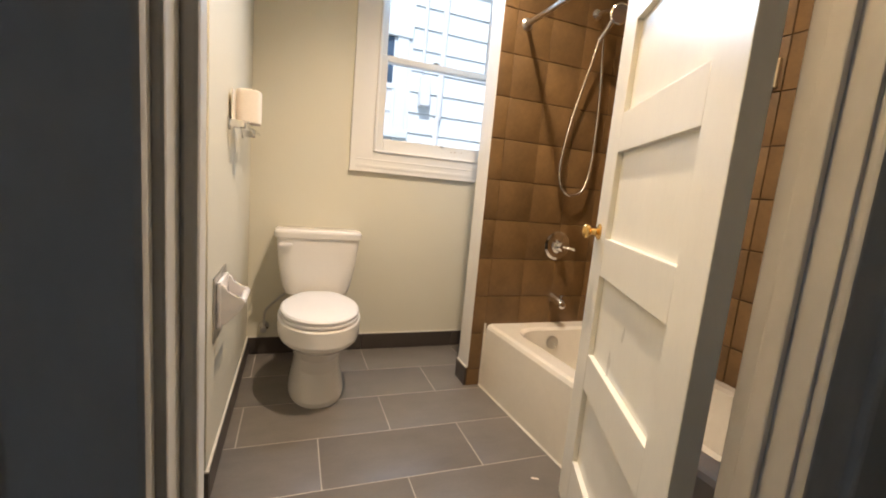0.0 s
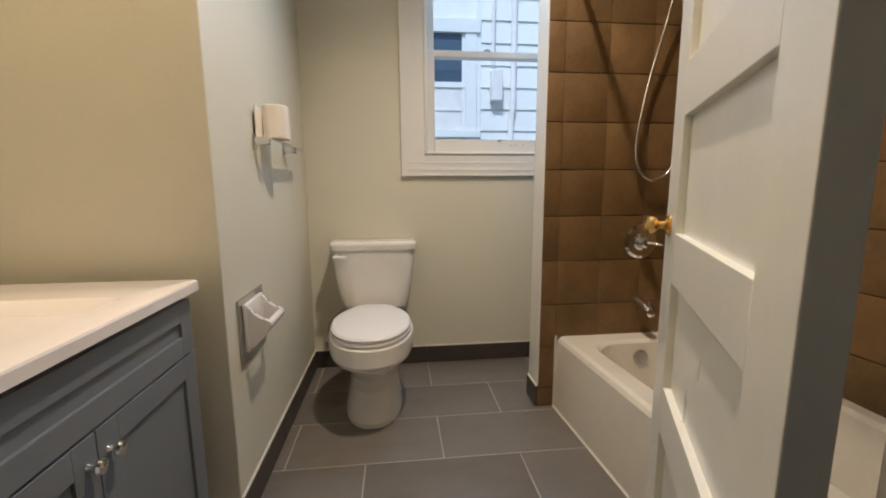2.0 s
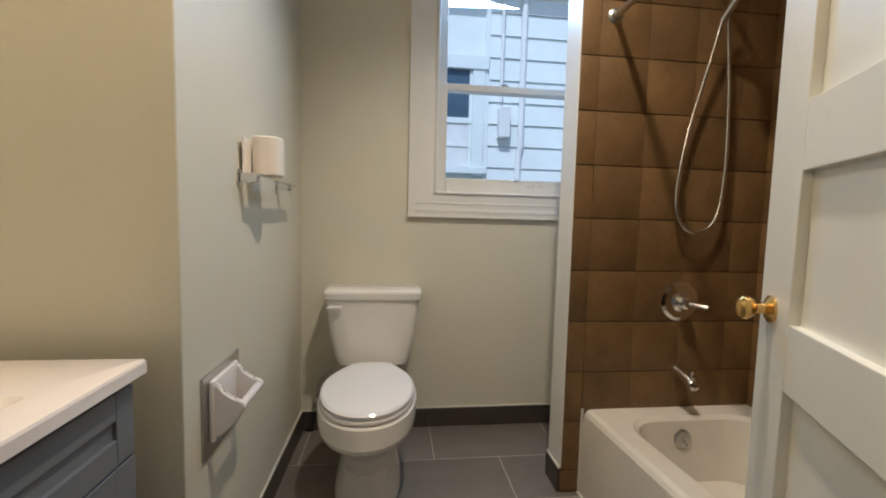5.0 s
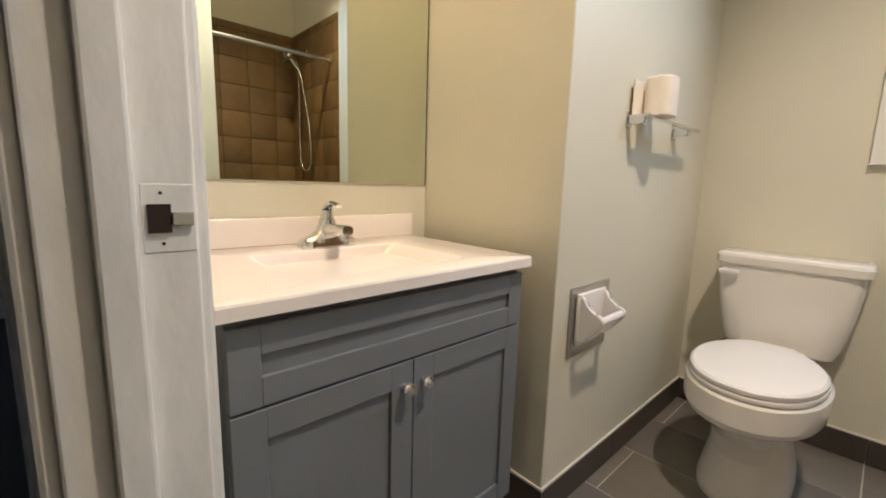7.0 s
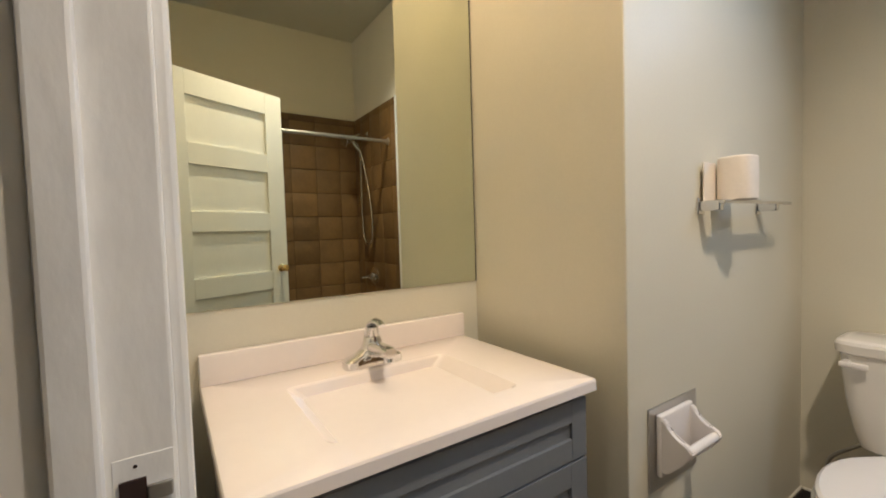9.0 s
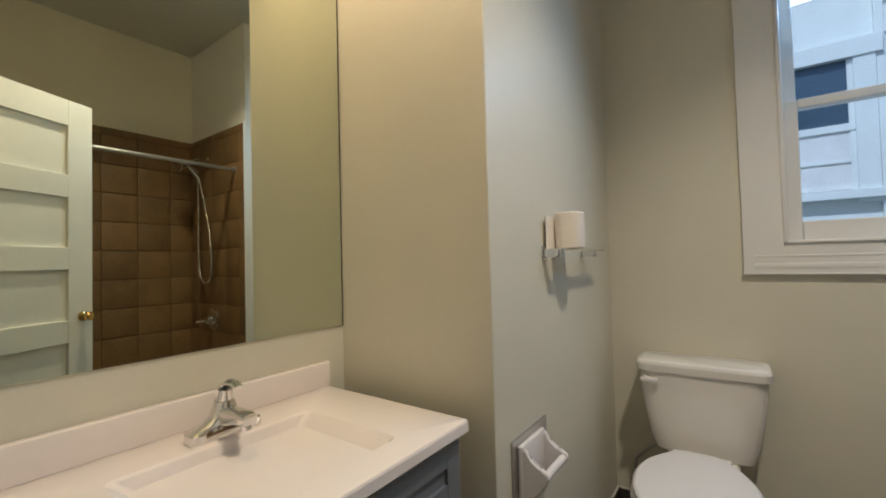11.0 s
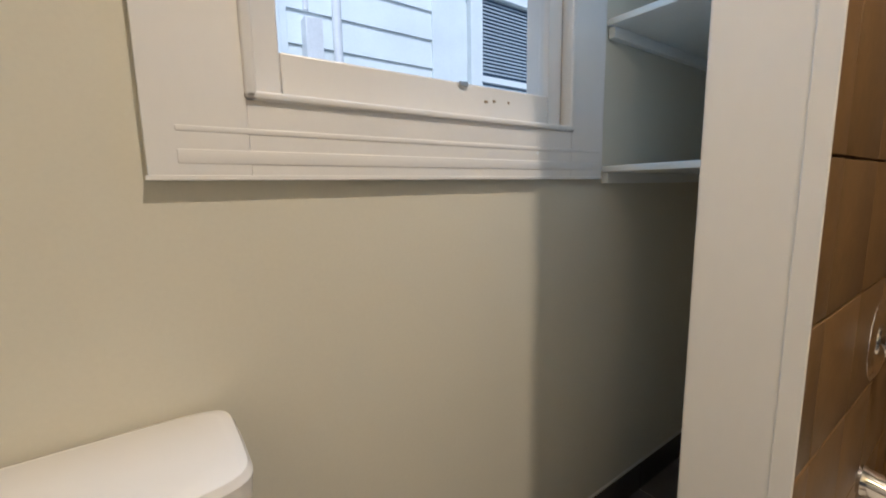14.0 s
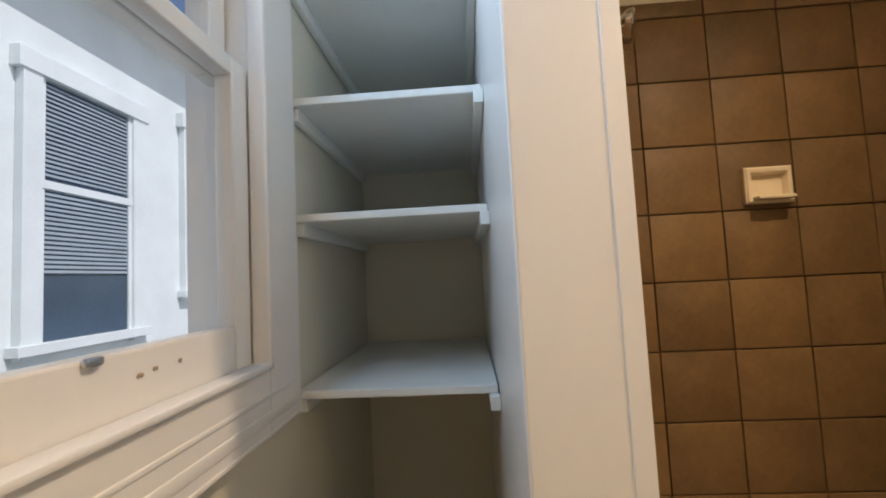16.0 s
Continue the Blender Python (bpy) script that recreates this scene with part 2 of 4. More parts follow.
box(b, JL - 0.02, JR + 0.02, DW0, DW1, 2.08, TOP)
solid("wall_door", b, WALL, "painted wall around the doorway", "wall", smooth=False)
solid("ceiling", box(B(), -0.7, 2.34, DW0, 2.8, TOP, TOP + 0.1), CEIL, "cream painted bathroom ceiling", "ceiling", smooth=False)

solid("trim_tile_edge", box(B(), WING - 0.0015, WING + 0.0035, WET - 0.008, WET + 0.016, 0.107, 2.18, 0.001, 1), TRIM, "pale painted edge strip beside the tub tiles", "trim")

# ---- door frame ----
door_frame = thing("door_1", (0.5, 0.54, 0), "white painted door frame with thick old chipped paint", "door frame", kind="structure")


def casing_profile(b, x0, x1, y0, y1, z0, z1):
    box(b, x0, x1, y0, y1, z0, z1, 0.004)


for side, xj, sgn in (("l", JL, -1), ("r", JR, 1)):
    b = B()
    x0, x1 = sorted((xj, xj + sgn * 0.02))
    box(b, x0, x1, DW0 - 0.006, (DW1 + 0.004 if side == "l" else 0.606), 0, 2.08, 0.003)
    jamb = part("jamb", b, OLDTRIM, door_frame)
    x0, x1 = sorted((xj - sgn * 0.013, xj + sgn * 0.001))
    part("door_stop", box(B(), x0, x1, DW0 + 0.030, 0.576, 0, 2.066, 0.004), OLDTRIM, door_frame)
    x0, x1 = sorted((xj + sgn * 0.008, xj + sgn * (0.095 if side == "l" else 0.055)))
    if side == "l":
        part("casing", box(B(), x0, x1, DW1, DW1 + 0.016, 0, 2.15, 0.005), OLDTRIM, door_frame)
    x0, x1 = sorted((xj + sgn * 0.008, xj + sgn * 0.11))
    part("casing", box(B(), x0, x1, DW0 - 0.022, DW0, 0, 2.16, 0.006), OLDTRIM, door_frame)
    x0, x1 = sorted((xj + sgn * 0.094, xj + sgn * 0.116))
    part("casing_bead", box(B(), x0, x1, DW0 - 0.034, DW0 - 0.002, 0, 2.16, 0.008), OLDTRIM, door_frame)
part("head_jamb", box(B(), JL, JR, DW0 - 0.006, DW1 + 0.004, 2.066, 2.086, 0.003), TRIM, door_frame)
part("head_casing", box(B(), JL - 0.095, JR + 0.055, DW1, DW1 + 0.0155, 2.074, 2.16, 0.005), TRIM, door_frame)
part("head_casing", box(B(), JL - 0.11, JR + 0.11, DW0 - 0.0215, DW0, 2.08, 2.18, 0.006), TRIM, door_frame)
# strike plate, set in the latch jamb
plate = part("strike_plate", box(B(), JL - 0.001, JL + 0.0007, 0.580, 0.6215, 0.915, 0.977, 0.0006), OLDTRIM, door_frame, "paint-covered strike plate")
# no recess cut: a thin solid block whose dark colour stands for the hole's shade
part("strike_hole_shade", box(B(), JL + 0.0005, JL + 0.0032, 0.584, 0.602, 0.933, 0.959), DARKBROWN, plate, "dark block coloured as the shaded latch hole")
part("strike_lip", box(B(), JL + 0.001, JL + 0.005, 0.602, 0.620, 0.939, 0.952, 0.0015), STEEL, plate, "bare steel lip")
for z in (0.923, 0.969):
    part("screw", spin(B(), (JL + 0.0006, 0.595, z), (1, 0, 0), [(0, 0.0016), (0.0006, 0.0014), (0.0007, 0.0004)], 12), DARKBROWN, plate)

# ---- open door ----
DIR = Vector((0.438, 0.899, 0)).normalized()
door = thing("panel_door", None, "white painted five-panel wooden door standing open against the tub", "door",
             m=pose(0.842, 0.633, 0.012, 0, 0, math.degrees(math.atan2(DIR.y, DIR.x))))
# local x along the door, local y through it (the hall face lies at y = 0)
DWID, DTH, DH = 0.712, 0.040, 2.03
b = B()
RAILS = [0.0, 0.195, 0.445, 0.558, 0.809, 0.922, 1.174, 1.286, 1.537, 1.65, 1.90, DH]
box(b, 0, 0.113, -DTH, 0, 0, DH, 0.002)
part("stile", b, DOORP, door)
part("stile", box(B(), DWID - 0.118, DWID, -DTH, 0, 0, DH, 0.002), DOORP, door)
for i in range(0, 12, 2):
    z0, z1 = RAILS[i], RAILS[i + 1]
    part("rail", box(B(), 0.113, DWID - 0.118, -DTH + 0.0004, -0.0004, z0, z1, 0.0018), DOORP, door)
for i in range(1, 11, 2):
    part("panel", box(B(), 0.108, DWID - 0.113, -DTH + 0.0165, -0.0165, RAILS[i] - 0.005, RAILS[i + 1] + 0.005), DOORP, door)
for s in (1, -1):
    y0 = 0.0 if s > 0 else -DTH
    kn = part("knob", spin(B(), (DWID - 0.050, y0, 0.935), (0, s, 0), [(0, 0.025), (0.004, 0.025), (0.008, 0.018), (0.012, 0.010), (0.024, 0.009), (0.029, 0.016), (0.037, 0.022), (0.045, 0.022), (0.051, 0.016), (0.054, 0.005)]), BRASS, door, "worn brass door knob")
part("latch_plate", box(B(), DWID - 0.001, DWID + 0.0015, -0.029, -0.007, 0.89, 0.98, 0.0006), BRASS, door)
for z in (0.23, 1.75):
    part("hinge", cyl(B(), (-0.006, -DTH - 0.005, z), (-0.006, -DTH - 0.005, z + 0.09), 0.007, n=14), TRIM, door, "painted-over hinge")

# ---- window ----
win = thing("window_1", (1.025, BACK, WZ0), "white painted double-hung wooden window with a wide casing", "window", kind="structure")
CX0, CX1, CZ0, CZ1 = 0.518, 1.535, 1.10, 2.43
FY = BACK - 0.020
part("casing", box(B(), CX0, WX0 + 0.012, FY, BACK, CZ0, CZ1, 0.0012), TRIM, win)
part("casing", box(B(), WX1 - 0.012, CX1, FY, BACK, CZ0, CZ1, 0.0012), TRIM, win)
part("casing_head", box(B(), WX0 + 0.012, WX1 - 0.012, FY + 0.0006, BACK, WZ1 - 0.012, CZ1, 0.004), TRIM, win)
apron = part("apron", box(B(), WX0 + 0.012, WX1 - 0.012, FY + 0.0006, BACK, CZ0 + 0.0005, WZ0 + 0.012, 0.0008), TRIM, win)
for z0, z1 in ((0.018, 0.040), (0.062, 0.072)):
    part("apron_moulding", box(B(), CX0 + 0.035, CX1 - 0.012, FY - 0.0010, FY + 0.004, CZ0 + z0, CZ0 + z1, 0.003, 3), TRIM, win)
part("apron_foot", box(B(), CX0 - 0.003, CX1 - 0.001, FY - 0.0015, BACK, CZ0 - 0.004, CZ0 + 0.003, 0.001), TRIM, win)
for x0, x1 in ((WX0, WX0 + 0.018), (WX1 - 0.018, WX1)):
    part("side_jamb", box(B(), x0, x1, BACK - 0.012, BACK + 0.13, WZ0, WZ1), TRIM, win)
for x0, x1 in ((WX0 + 0.010, WX0 + 0.027), (WX1 - 0.027, WX1 - 0.010)):
    part("stop_bead", box(B(), x0, x1, FY - 0.008, BACK + 0.006, WZ0 + 0.008, WZ1 - 0.01, 0.005, 3), TRIM, win)
part("sill", box(B(), WX0, WX1, BACK - 0.012, BACK + 0.16, WZ0 - 0.02, WZ0 + 0.012, 0.003), TRIM, win)
part("stop_bead", box(B(), WX0 + 0.010, WX1 - 0.010, FY - 0.008, BACK + 0.006, WZ0 + 0.008, WZ0 + 0.021, 0.005, 3), TRIM, win)
part("head_jamb", box(B(), WX0, WX1, BACK - 0.012, BACK + 0.13, WZ1 - 0.02, WZ1), TRIM, win)


def sash(y0, y1, z0, z1, bot, top, name):
    x0, x1 = WX0 + 0.022, WX1 - 0.022
    s = part("stile", box(B(), x0, x0 + 0.05, y0, y1, z0, z1, 0.004), TRIM, win)
    part("stile", box(B(), x1 - 0.05, x1, y0, y1, z0, z1, 0.004), TRIM, win)
    part("rail", box(B(), x0 + 0.05, x1 - 0.05, y0 + 0.0005, y1 - 0.0005, z0, z0 + bot, 0.004), TRIM, win)
    part("rail", box(B(), x0 + 0.05, x1 - 0.05, y0 + 0.0005, y1 - 0.0005, z1 - top, z1, 0.004), TRIM, win)
    g = part("pane", box(B(), x0 + 0.045, x1 - 0.045, (y0 + y1) / 2 - 0.002, (y0 + y1) / 2 + 0.002, z0 + bot - 0.005, z1 - top + 0.005), GLASS, win, "clear glass pane", smooth=False)
    g.visible_shadow = False


sash(BACK + 0.008, BACK + 0.042, WZ0 + 0.014, 1.765, 0.078, 0.034, "lower")
sash(BACK + 0.048, BACK + 0.082, 1.735, WZ1 - 0.022, 0.034, 0.05, "upper")
b = box(B(), 1.064, 1.086, BACK + 0.001, BACK + 0.010, 1.288, 1.298, 0.003)
part("sash_lift", b, STEEL, win, "small dull metal sash lift")
for x, z, w in ((1.135, 1.262, 0.010), (1.160, 1.265, 0.008), (1.205, 1.266, 0.006)):
    part("paint_chip", box(B(), x, x + w, BACK + 0.0065, BACK + 0.009, z, z + 0.005, 0.001, 1), CARD, win, "small brown chip in the sash paint")
b = spin(B(), (1.0, BACK + 0.026, 1.766), (0, 0, 1), [(0, 0.020), (0.006, 0.020), (0.012, 0.012), (0.016, 0.003)], 16)
part("sash_lock", b, STEEL, win)

# ---- alcove shelves ----
ALX0, ALX1 = 1.55, 2.20


def alcove_shelf(z, x0, label, cleat=True):
    s = thing("alcove_shelf", (1.74, 2.44, z), label, "shelf", "shelves in the alcove")
    part("board", box(B(), x0, ALX1, WIN_Y + 0.004, BACK - 0.003, z, z + 0.018, 0.003), SHELFP, s)
    if cleat:
        part("cleat", box(B(), x0 + 0.012, ALX1 - 0.02, BACK - 0.021, BACK - 0.002, z - 0.030, z - 0.0005, 0.002), SHELFP, s)
        part("cleat", box(B(), x0 - 0.018, ALX1 - 0.02, WIN_Y + 0.001, WIN_Y + 0.022, z - 0.030, z - 0.0005, 0.002), SHELFP, s)


alcove_shelf(1.114, 1.55, "white painted wooden shelf across the alcove")
alcove_shelf(1.498, 1.56, "white painted wooden shelf on cleats, set slightly back")
alcove_shelf(1.758, 1.545, "white painted wooden shelf on side cleats")
alcove_shelf(2.05, 1.55, "white painted upper wooden shelf")

# ---- baseboard ----
bb = thing("baseboard", (0, 2.0, 0), "dark brown tile baseboard with a pale caulk line on top", "baseboard", kind="structure")


def base_run(a, c, nrm, off=0.0, h=0.100, step=0.60):
    a, c, nrm = Vector((*a, 0)), Vector((*c, 0)), Vector((*nrm, 0))
    d = (c - a).normalized()
    length, s = (c - a).length, off
    cuts = [0.0]
    while s < length - 0.02:
        if s > 0.02:
            cuts.append(s)
        s += step
    cuts.append(length)
    for p0, p1 in zip(cuts, cuts[1:]):
        u, v = a + d * (p0 + 0.001), a + d * (p1 - 0.001)
        w = v + nrm * 0.010
        x0, x1 = sorted((u.x, w.x))
        y0, y1 = sorted((u.y, w.y))
        part("base_tile", box(B(), x0, x1, y0, y1, 0.001, h, 0.001, 1), BASE, bb)
    w = c + nrm * 0.007
    x0, x1 = sorted((a.x, w.x))
    y0, y1 = sorted((a.y, w.y))
    part("caulk_line", box(B(), x0, x1, y0, y1, h - 0.001, h + 0.006, 0.001, 1), CAULK, bb)


base_run((LEFT, RET), (LEFT, BACK), (1, 0), 0.45)
base_run((LEFT + 0.010, BACK), (2.20, BACK), (0, -1), 0.64)
base_run((NOOK, RET), (LEFT + 0.010, RET), (0, -1), 0.2)
base_run((WING, WET - 0.004), (WING, WIN_Y), (-1, 0))
base_run((WING, WIN_Y), (2.20, WIN_Y), (0, 1), 0.5)

# ---- scrap on the floor ----
scrap = solid("paper_scrap", box(B(), -0.014, 0.014, -0.004, 0.004, 0.0, 0.002, 0.0008, 1), PAPER, "small white paper scrap on the floor tiles", "scrap", kind="")
scrap.matrix_world = pose(1.11, 1.355, 0.0003, 0, 0, -28)

# ---- toilet ----
TX = 0.362
toilet = thing("toilet", (TX, 2.3, 0), "white two-piece porcelain toilet with its lid closed", "toilet")
b = loft(B(), [ring(TX, 2.265, 0.0, 0.134, 0.272, 2.3), ring(TX, 2.265, 0.02, 0.134, 0.272, 2.3), ring(TX, 2.27, 0.06, 0.126, 0.258, 2.3),
               ring(TX, 2.275, 0.14, 0.113, 0.235, 2.2), ring(TX, 2.27, 0.20, 0.116, 0.238, 2.2), ring(TX, 2.25, 0.25, 0.132, 0.258, 2.1),
               ring(TX, 2.215, 0.28, 0.160, 0.29, 2.1), ring(TX, 2.19, 0.308, 0.184, 0.302, 2.1), ring(TX, 2.18, 0.325, 0.189, 0.297, 2.1), ring(TX, 2.18, 0.36, 0.191, 0.294, 2.1),
               ring(TX, 2.18, 0.392, 0.190, 0.292, 2.1), ring(TX, 2.18, 0.400, 0.183, 0.284, 2.1)])
part("bowl", b, PORC, toilet)
b = box(B(), TX - 0.12, TX + 0.12, 2.36, 2.62, 0.30, 0.402, 0.02, 3)
part("tank_shelf", b, PORC, toilet)
b = loft(B(), [ring(TX, 2.165, 0.402, 0.180, 0.266, 2.15, ymax=2.405, taper=0.35), ring(TX, 2.165, 0.406, 0.181, 0.270, 2.15, ymax=2.41, taper=0.35), ring(TX, 2.165, 0.414, 0.181, 0.270, 2.15, ymax=2.41, taper=0.35), ring(TX, 2.165, 0.418, 0.180, 0.268, 2.15, ymax=2.405, taper=0.35)])
part("seat", b, PLAST, toilet)
b = loft(B(), [ring(TX, 2.165, 0.421, 0.178, 0.266, 2.15, ymax=2.405, taper=0.35), ring(TX, 2.165, 0.425, 0.178, 0.267, 2.15, ymax=2.41, taper=0.35), ring(TX, 2.165, 0.434, 0.178, 0.267, 2.15, ymax=2.41, taper=0.35),
               ring(TX, 2.165, 0.441, 0.170, 0.258, 2.15, ymax=2.40, taper=0.35), ring(TX, 2.165, 0.446, 0.13, 0.21, 2.15, ymax=2.36, taper=0.35), ring(TX, 2.165, 0.447, 0.05, 0.09, 2.1)])
part("lid", b, PLAST, toilet)
for sx in (-0.075, 0.075):
    part("lid_hinge", box(B(), TX + sx - 0.02, TX + sx + 0.02, 2.395, 2.430, 0.402, 0.428, 0.008, 3), PLAST, toilet)
b = loft(B(), [ring(TX, 2.548, 0.398, 0.150, 0.078, 5), ring(TX, 2.548, 0.404, 0.165, 0.086, 5), ring(TX, 2.548, 0.45, 0.182, 0.091, 5), ring(TX, 2.548, 0.56, 0.201, 0.096, 6), ring(TX, 2.548, 0.66, 0.212, 0.099, 6), ring(TX, 2.548, 0.712, 0.215, 0.100, 6)])
part("tank", b, PORC, toilet)
b = loft(B(), [ring(TX, 2.546, 0.711, 0.216, 0.100, 7), ring(TX, 2.546, 0.716, 0.225, 0.106, 7), ring(TX, 2.546, 0.742, 0.227, 0.107, 7), ring(TX, 2.546, 0.752, 0.222, 0.103, 7), ring(TX, 2.546, 0.757, 0.208, 0.090, 6)])
part("tank_lid", b, PORC, toilet)
b = box(B(), TX - 0.205, TX - 0.135, 2.428, 2.442, 0.672, 0.690, 0.006, 3)
cyl(b, (TX - 0.19, 2.455, 0.681), (TX - 0.19, 2.432, 0.681), 0.013)
part("flush_lever", b, PLAST, toilet, "white plastic flush lever")
for sx in (-0.112, 0.112):
    part("bolt_cap", spin(B(), (TX + sx, 2.30, 0.03), (0.5 * (1 if sx > 0 else -1), 0, 1), [(0, 0.014), (0.012, 0.012), (0.018, 0.004)], 14), PLAST, toilet)
valve = thing("supply_valve", (0.09, BACK, 0.17), "chrome water supply valve and hose under the tank", "valve")
b = cyl(B(), (0.09, BACK - 0.001, 0.17), (0.09, BACK - 0.055, 0.17), 0.009)
part("stub_pipe", b, CHROME, valve)
part("escutcheon", spin(B(), (0.09, BACK - 0.001, 0.17), (0, -1, 0), [(0, 0.028), (0.004, 0.026), (0.010, 0.012)]), CHROME, valve)
part("valve_body", spin(B(), (0.09, BACK - 0.055, 0.155), (0, 0, 1), [(0, 0.011), (0.02, 0.014), (0.035, 0.009), (0.045, 0.008)]), CHROME, valve)
part("handle", spin(B(), (0.09, BACK - 0.065, 0.17), (0, -1, 0), [(0, 0.006), (0.01, 0.006), (0.012, 0.017), (0.018, 0.017), (0.02, 0.008)], 12), STEEL, valve)
part("supply_hose", tube(B(), smooth_path([(0.09, BACK - 0.055, 0.20), (0.10, BACK - 0.06, 0.28), (0.16, BACK - 0.08, 0.35), (0.215, BACK - 0.10, 0.40)]), 0.006), STEEL, valve)

# ---- vanity ----
van = thing("vanity_cabinet", (-0.29, 1.05, 0), "grey painted shaker vanity cabinet with two doors", "cabinet")
VX0, VX1, VY0, VY1 = -0.525, -0.066, 0.690, 1.414
b = B()
box(b, VX0, VX1, VY0, VY1, 0.10, 0.779, 0.0015)
part("body", b, GREY, van)
part("toe_kick", box(B(), VX0, VX1 - 0.06, VY0 + 0.002, VY1 - 0.002, 0.0, 0.0995), DARKG, van)


def shaker(name, y0, y1, z0, z1, st, parent):
    x0, x1 = VX1, VX1 + 0.019
    d = part(name, box(B(), x0 + 0.001, x1 - 0.008, y0 + 0.01, y1 - 0.01, z0 + 0.01, z1 - 0.01), GREY, parent)
    part("stile", box(B(), x0, x1, y0, y0 + st, z0, z1, 0.0016), GREY, d)
    part("stile", box(B(), x0, x1, y1 - st, y1, z0, z1, 0.0016), GREY, d)
    part("rail", box(B(), x0, x1 - 0.0002, y0 + st, y1 - st, z0, z0 + st, 0.0016), GREY, d)
    part("rail", box(B(), x0, x1 - 0.0002, y0 + st, y1 - st, z1 - st, z1, 0.0016), GREY, d)
    return d


shaker("false_drawer_front", VY0 + 0.001, VY1 - 0.001, 0.623, 0.760, 0.050, van)
YM = 1.050
for y0, y1, yk in ((VY0 + 0.001, YM - 0.0015, YM - 0.026), (YM + 0.0015, VY1 - 0.001, YM + 0.026)):
    d = shaker("door", y0, y1, 0.110, 0.618, 0.055, van)
    part("knob", spin(B(), (VX1 + 0.0185, yk, 0.566), (1, 0, 0), [(0, 0.008), (0.003, 0.007), (0.010, 0.0055), (0.015, 0.012), (0.021, 0.0145), (0.026, 0.012), (0.028, 0.004)], 20), CHROME, d, "round chrome knob")

top = thing("bathroom_sink", (-0.29, 1.05, 0.779), "white cultured marble vanity top with an integral rectangular basin", "sink")
b = B()
TX0, TX1, TY0, TY1, TZ = -0.556, -0.025, 0.670, 1.424, 0.807
bx0, bx1, by0, by1 = -0.405, -0.105, 0.835, 1.250


def rrect(x0, x1, y0, y1, z, r, n=5):
    pts = []
    for cx, cy, a0 in ((x1 - r, y1 - r, 0), (x0 + r, y1 - r, 90), (x0 + r, y0 + r, 180), (x1 - r, y0 + r, 270)):
        for k in range(n):
            a = radians(a0 + 90 * k / (n - 1))
            pts.append((cx + r * math.cos(a), cy + r * math.sin(a), z))
    return pts


rings = [rrect(TX0, TX1, TY0, TY1, 0.7795, 0.004), rrect(TX0, TX1, TY0, TY1, TZ - 0.006, 0.006), rrect(TX0 + 0.002, TX1 - 0.002, TY0 + 0.002, TY1 - 0.002, TZ - 0.0015, 0.006), rrect(TX0 + 0.006, TX1 - 0.006, TY0 + 0.006, TY1 - 0.006, TZ, 0.006),
         rrect(bx0 - 0.006, bx1 + 0.006, by0 - 0.006, by1 + 0.006, TZ, 0.02), rrect(bx0, bx1, by0, by1, TZ - 0.004, 0.02), rrect(bx0 + 0.010, bx1 - 0.010, by0 + 0.050, by1 - 0.050, TZ - 0.048, 0.022), rrect(bx0 + 0.016, bx1 - 0.016, by0 + 0.100, by1 - 0.100, TZ - 0.090, 0.026),
         rrect(bx0 + 0.026, bx1 - 0.028, by0 + 0.135, by1 - 0.135, TZ - 0.122, 0.03), rrect(bx0 + 0.042, bx1 - 0.046, by0 + 0.158, by1 - 0.158, TZ - 0.142, 0.03), rrect(bx0 + 0.07, bx1 - 0.08, by0 + 0.175, by1 - 0.175, TZ - 0.150, 0.02)]
loft(b, rings)
part("basin_top", b, MARBLE, top)
part("backsplash", box(B(), TX0, TX0 + 0.022, TY0, TY1 + 0.004, TZ - 0.001, 0.881, 0.004, 3), MARBLE, top)
part("drain", spin(B(), (-0.27, 1.045, TZ - 0.1505), (0, 0, 1), [(0, 0.030), (0.002, 0.029), (0.003, 0.018), (0.004, 0.016), (0.006, 0.003)]), CHROME, top, "chrome basin drain")

fx, fy, fz = -0.450, 1.062, TZ
fau = thing("faucet", (fx, fy, fz), "chrome single-lever centerset faucet on the vanity top", "faucet")
b = loft(B(), [ring(fx, fy, fz, 0.029, 0.080, 4.5), ring(fx, fy, fz + 0.018, 0.028, 0.079, 4.5), ring(fx, fy, fz + 0.024, 0.026, 0.070, 4), ring(fx, fy, fz + 0.032, 0.025, 0.048, 3), ring(fx, fy, fz + 0.044, 0.024, 0.032, 2.4), ring(fx, fy, fz + 0.062, 0.023, 0.025, 2.1), ring(fx, fy, fz + 0.074, 0.021, 0.021, 2), ring(fx, fy, fz + 0.078, 0.014, 0.014, 2)])
part("base", b, CHROME, fau)
b = loft(B(), [[(fx + d, fy + w * math.copysign(abs(math.cos(a)) ** 0.7, math.cos(a)), fz + zc + h * math.copysign(abs(math.sin(a)) ** 0.7, math.sin(a))) for a in [2 * math.pi * i / 24 for i in range(24)]] for d, w, zc, h in ((0.000, 0.023, 0.038, 0.024), (0.030, 0.022, 0.044, 0.020), (0.070, 0.019, 0.050, 0.016), (0.105, 0.017, 0.052, 0.014), (0.112, 0.015, 0.052, 0.012))])
part("spout", b, CHROME, fau)
part("aerator", spin(B(), (fx + 0.094, fy, fz + 0.058), (0.12, 0, -1), [(0, 0.013), (0.018, 0.0135), (0.030, 0.0135), (0.032, 0.011)], 24), CHROME, fau)
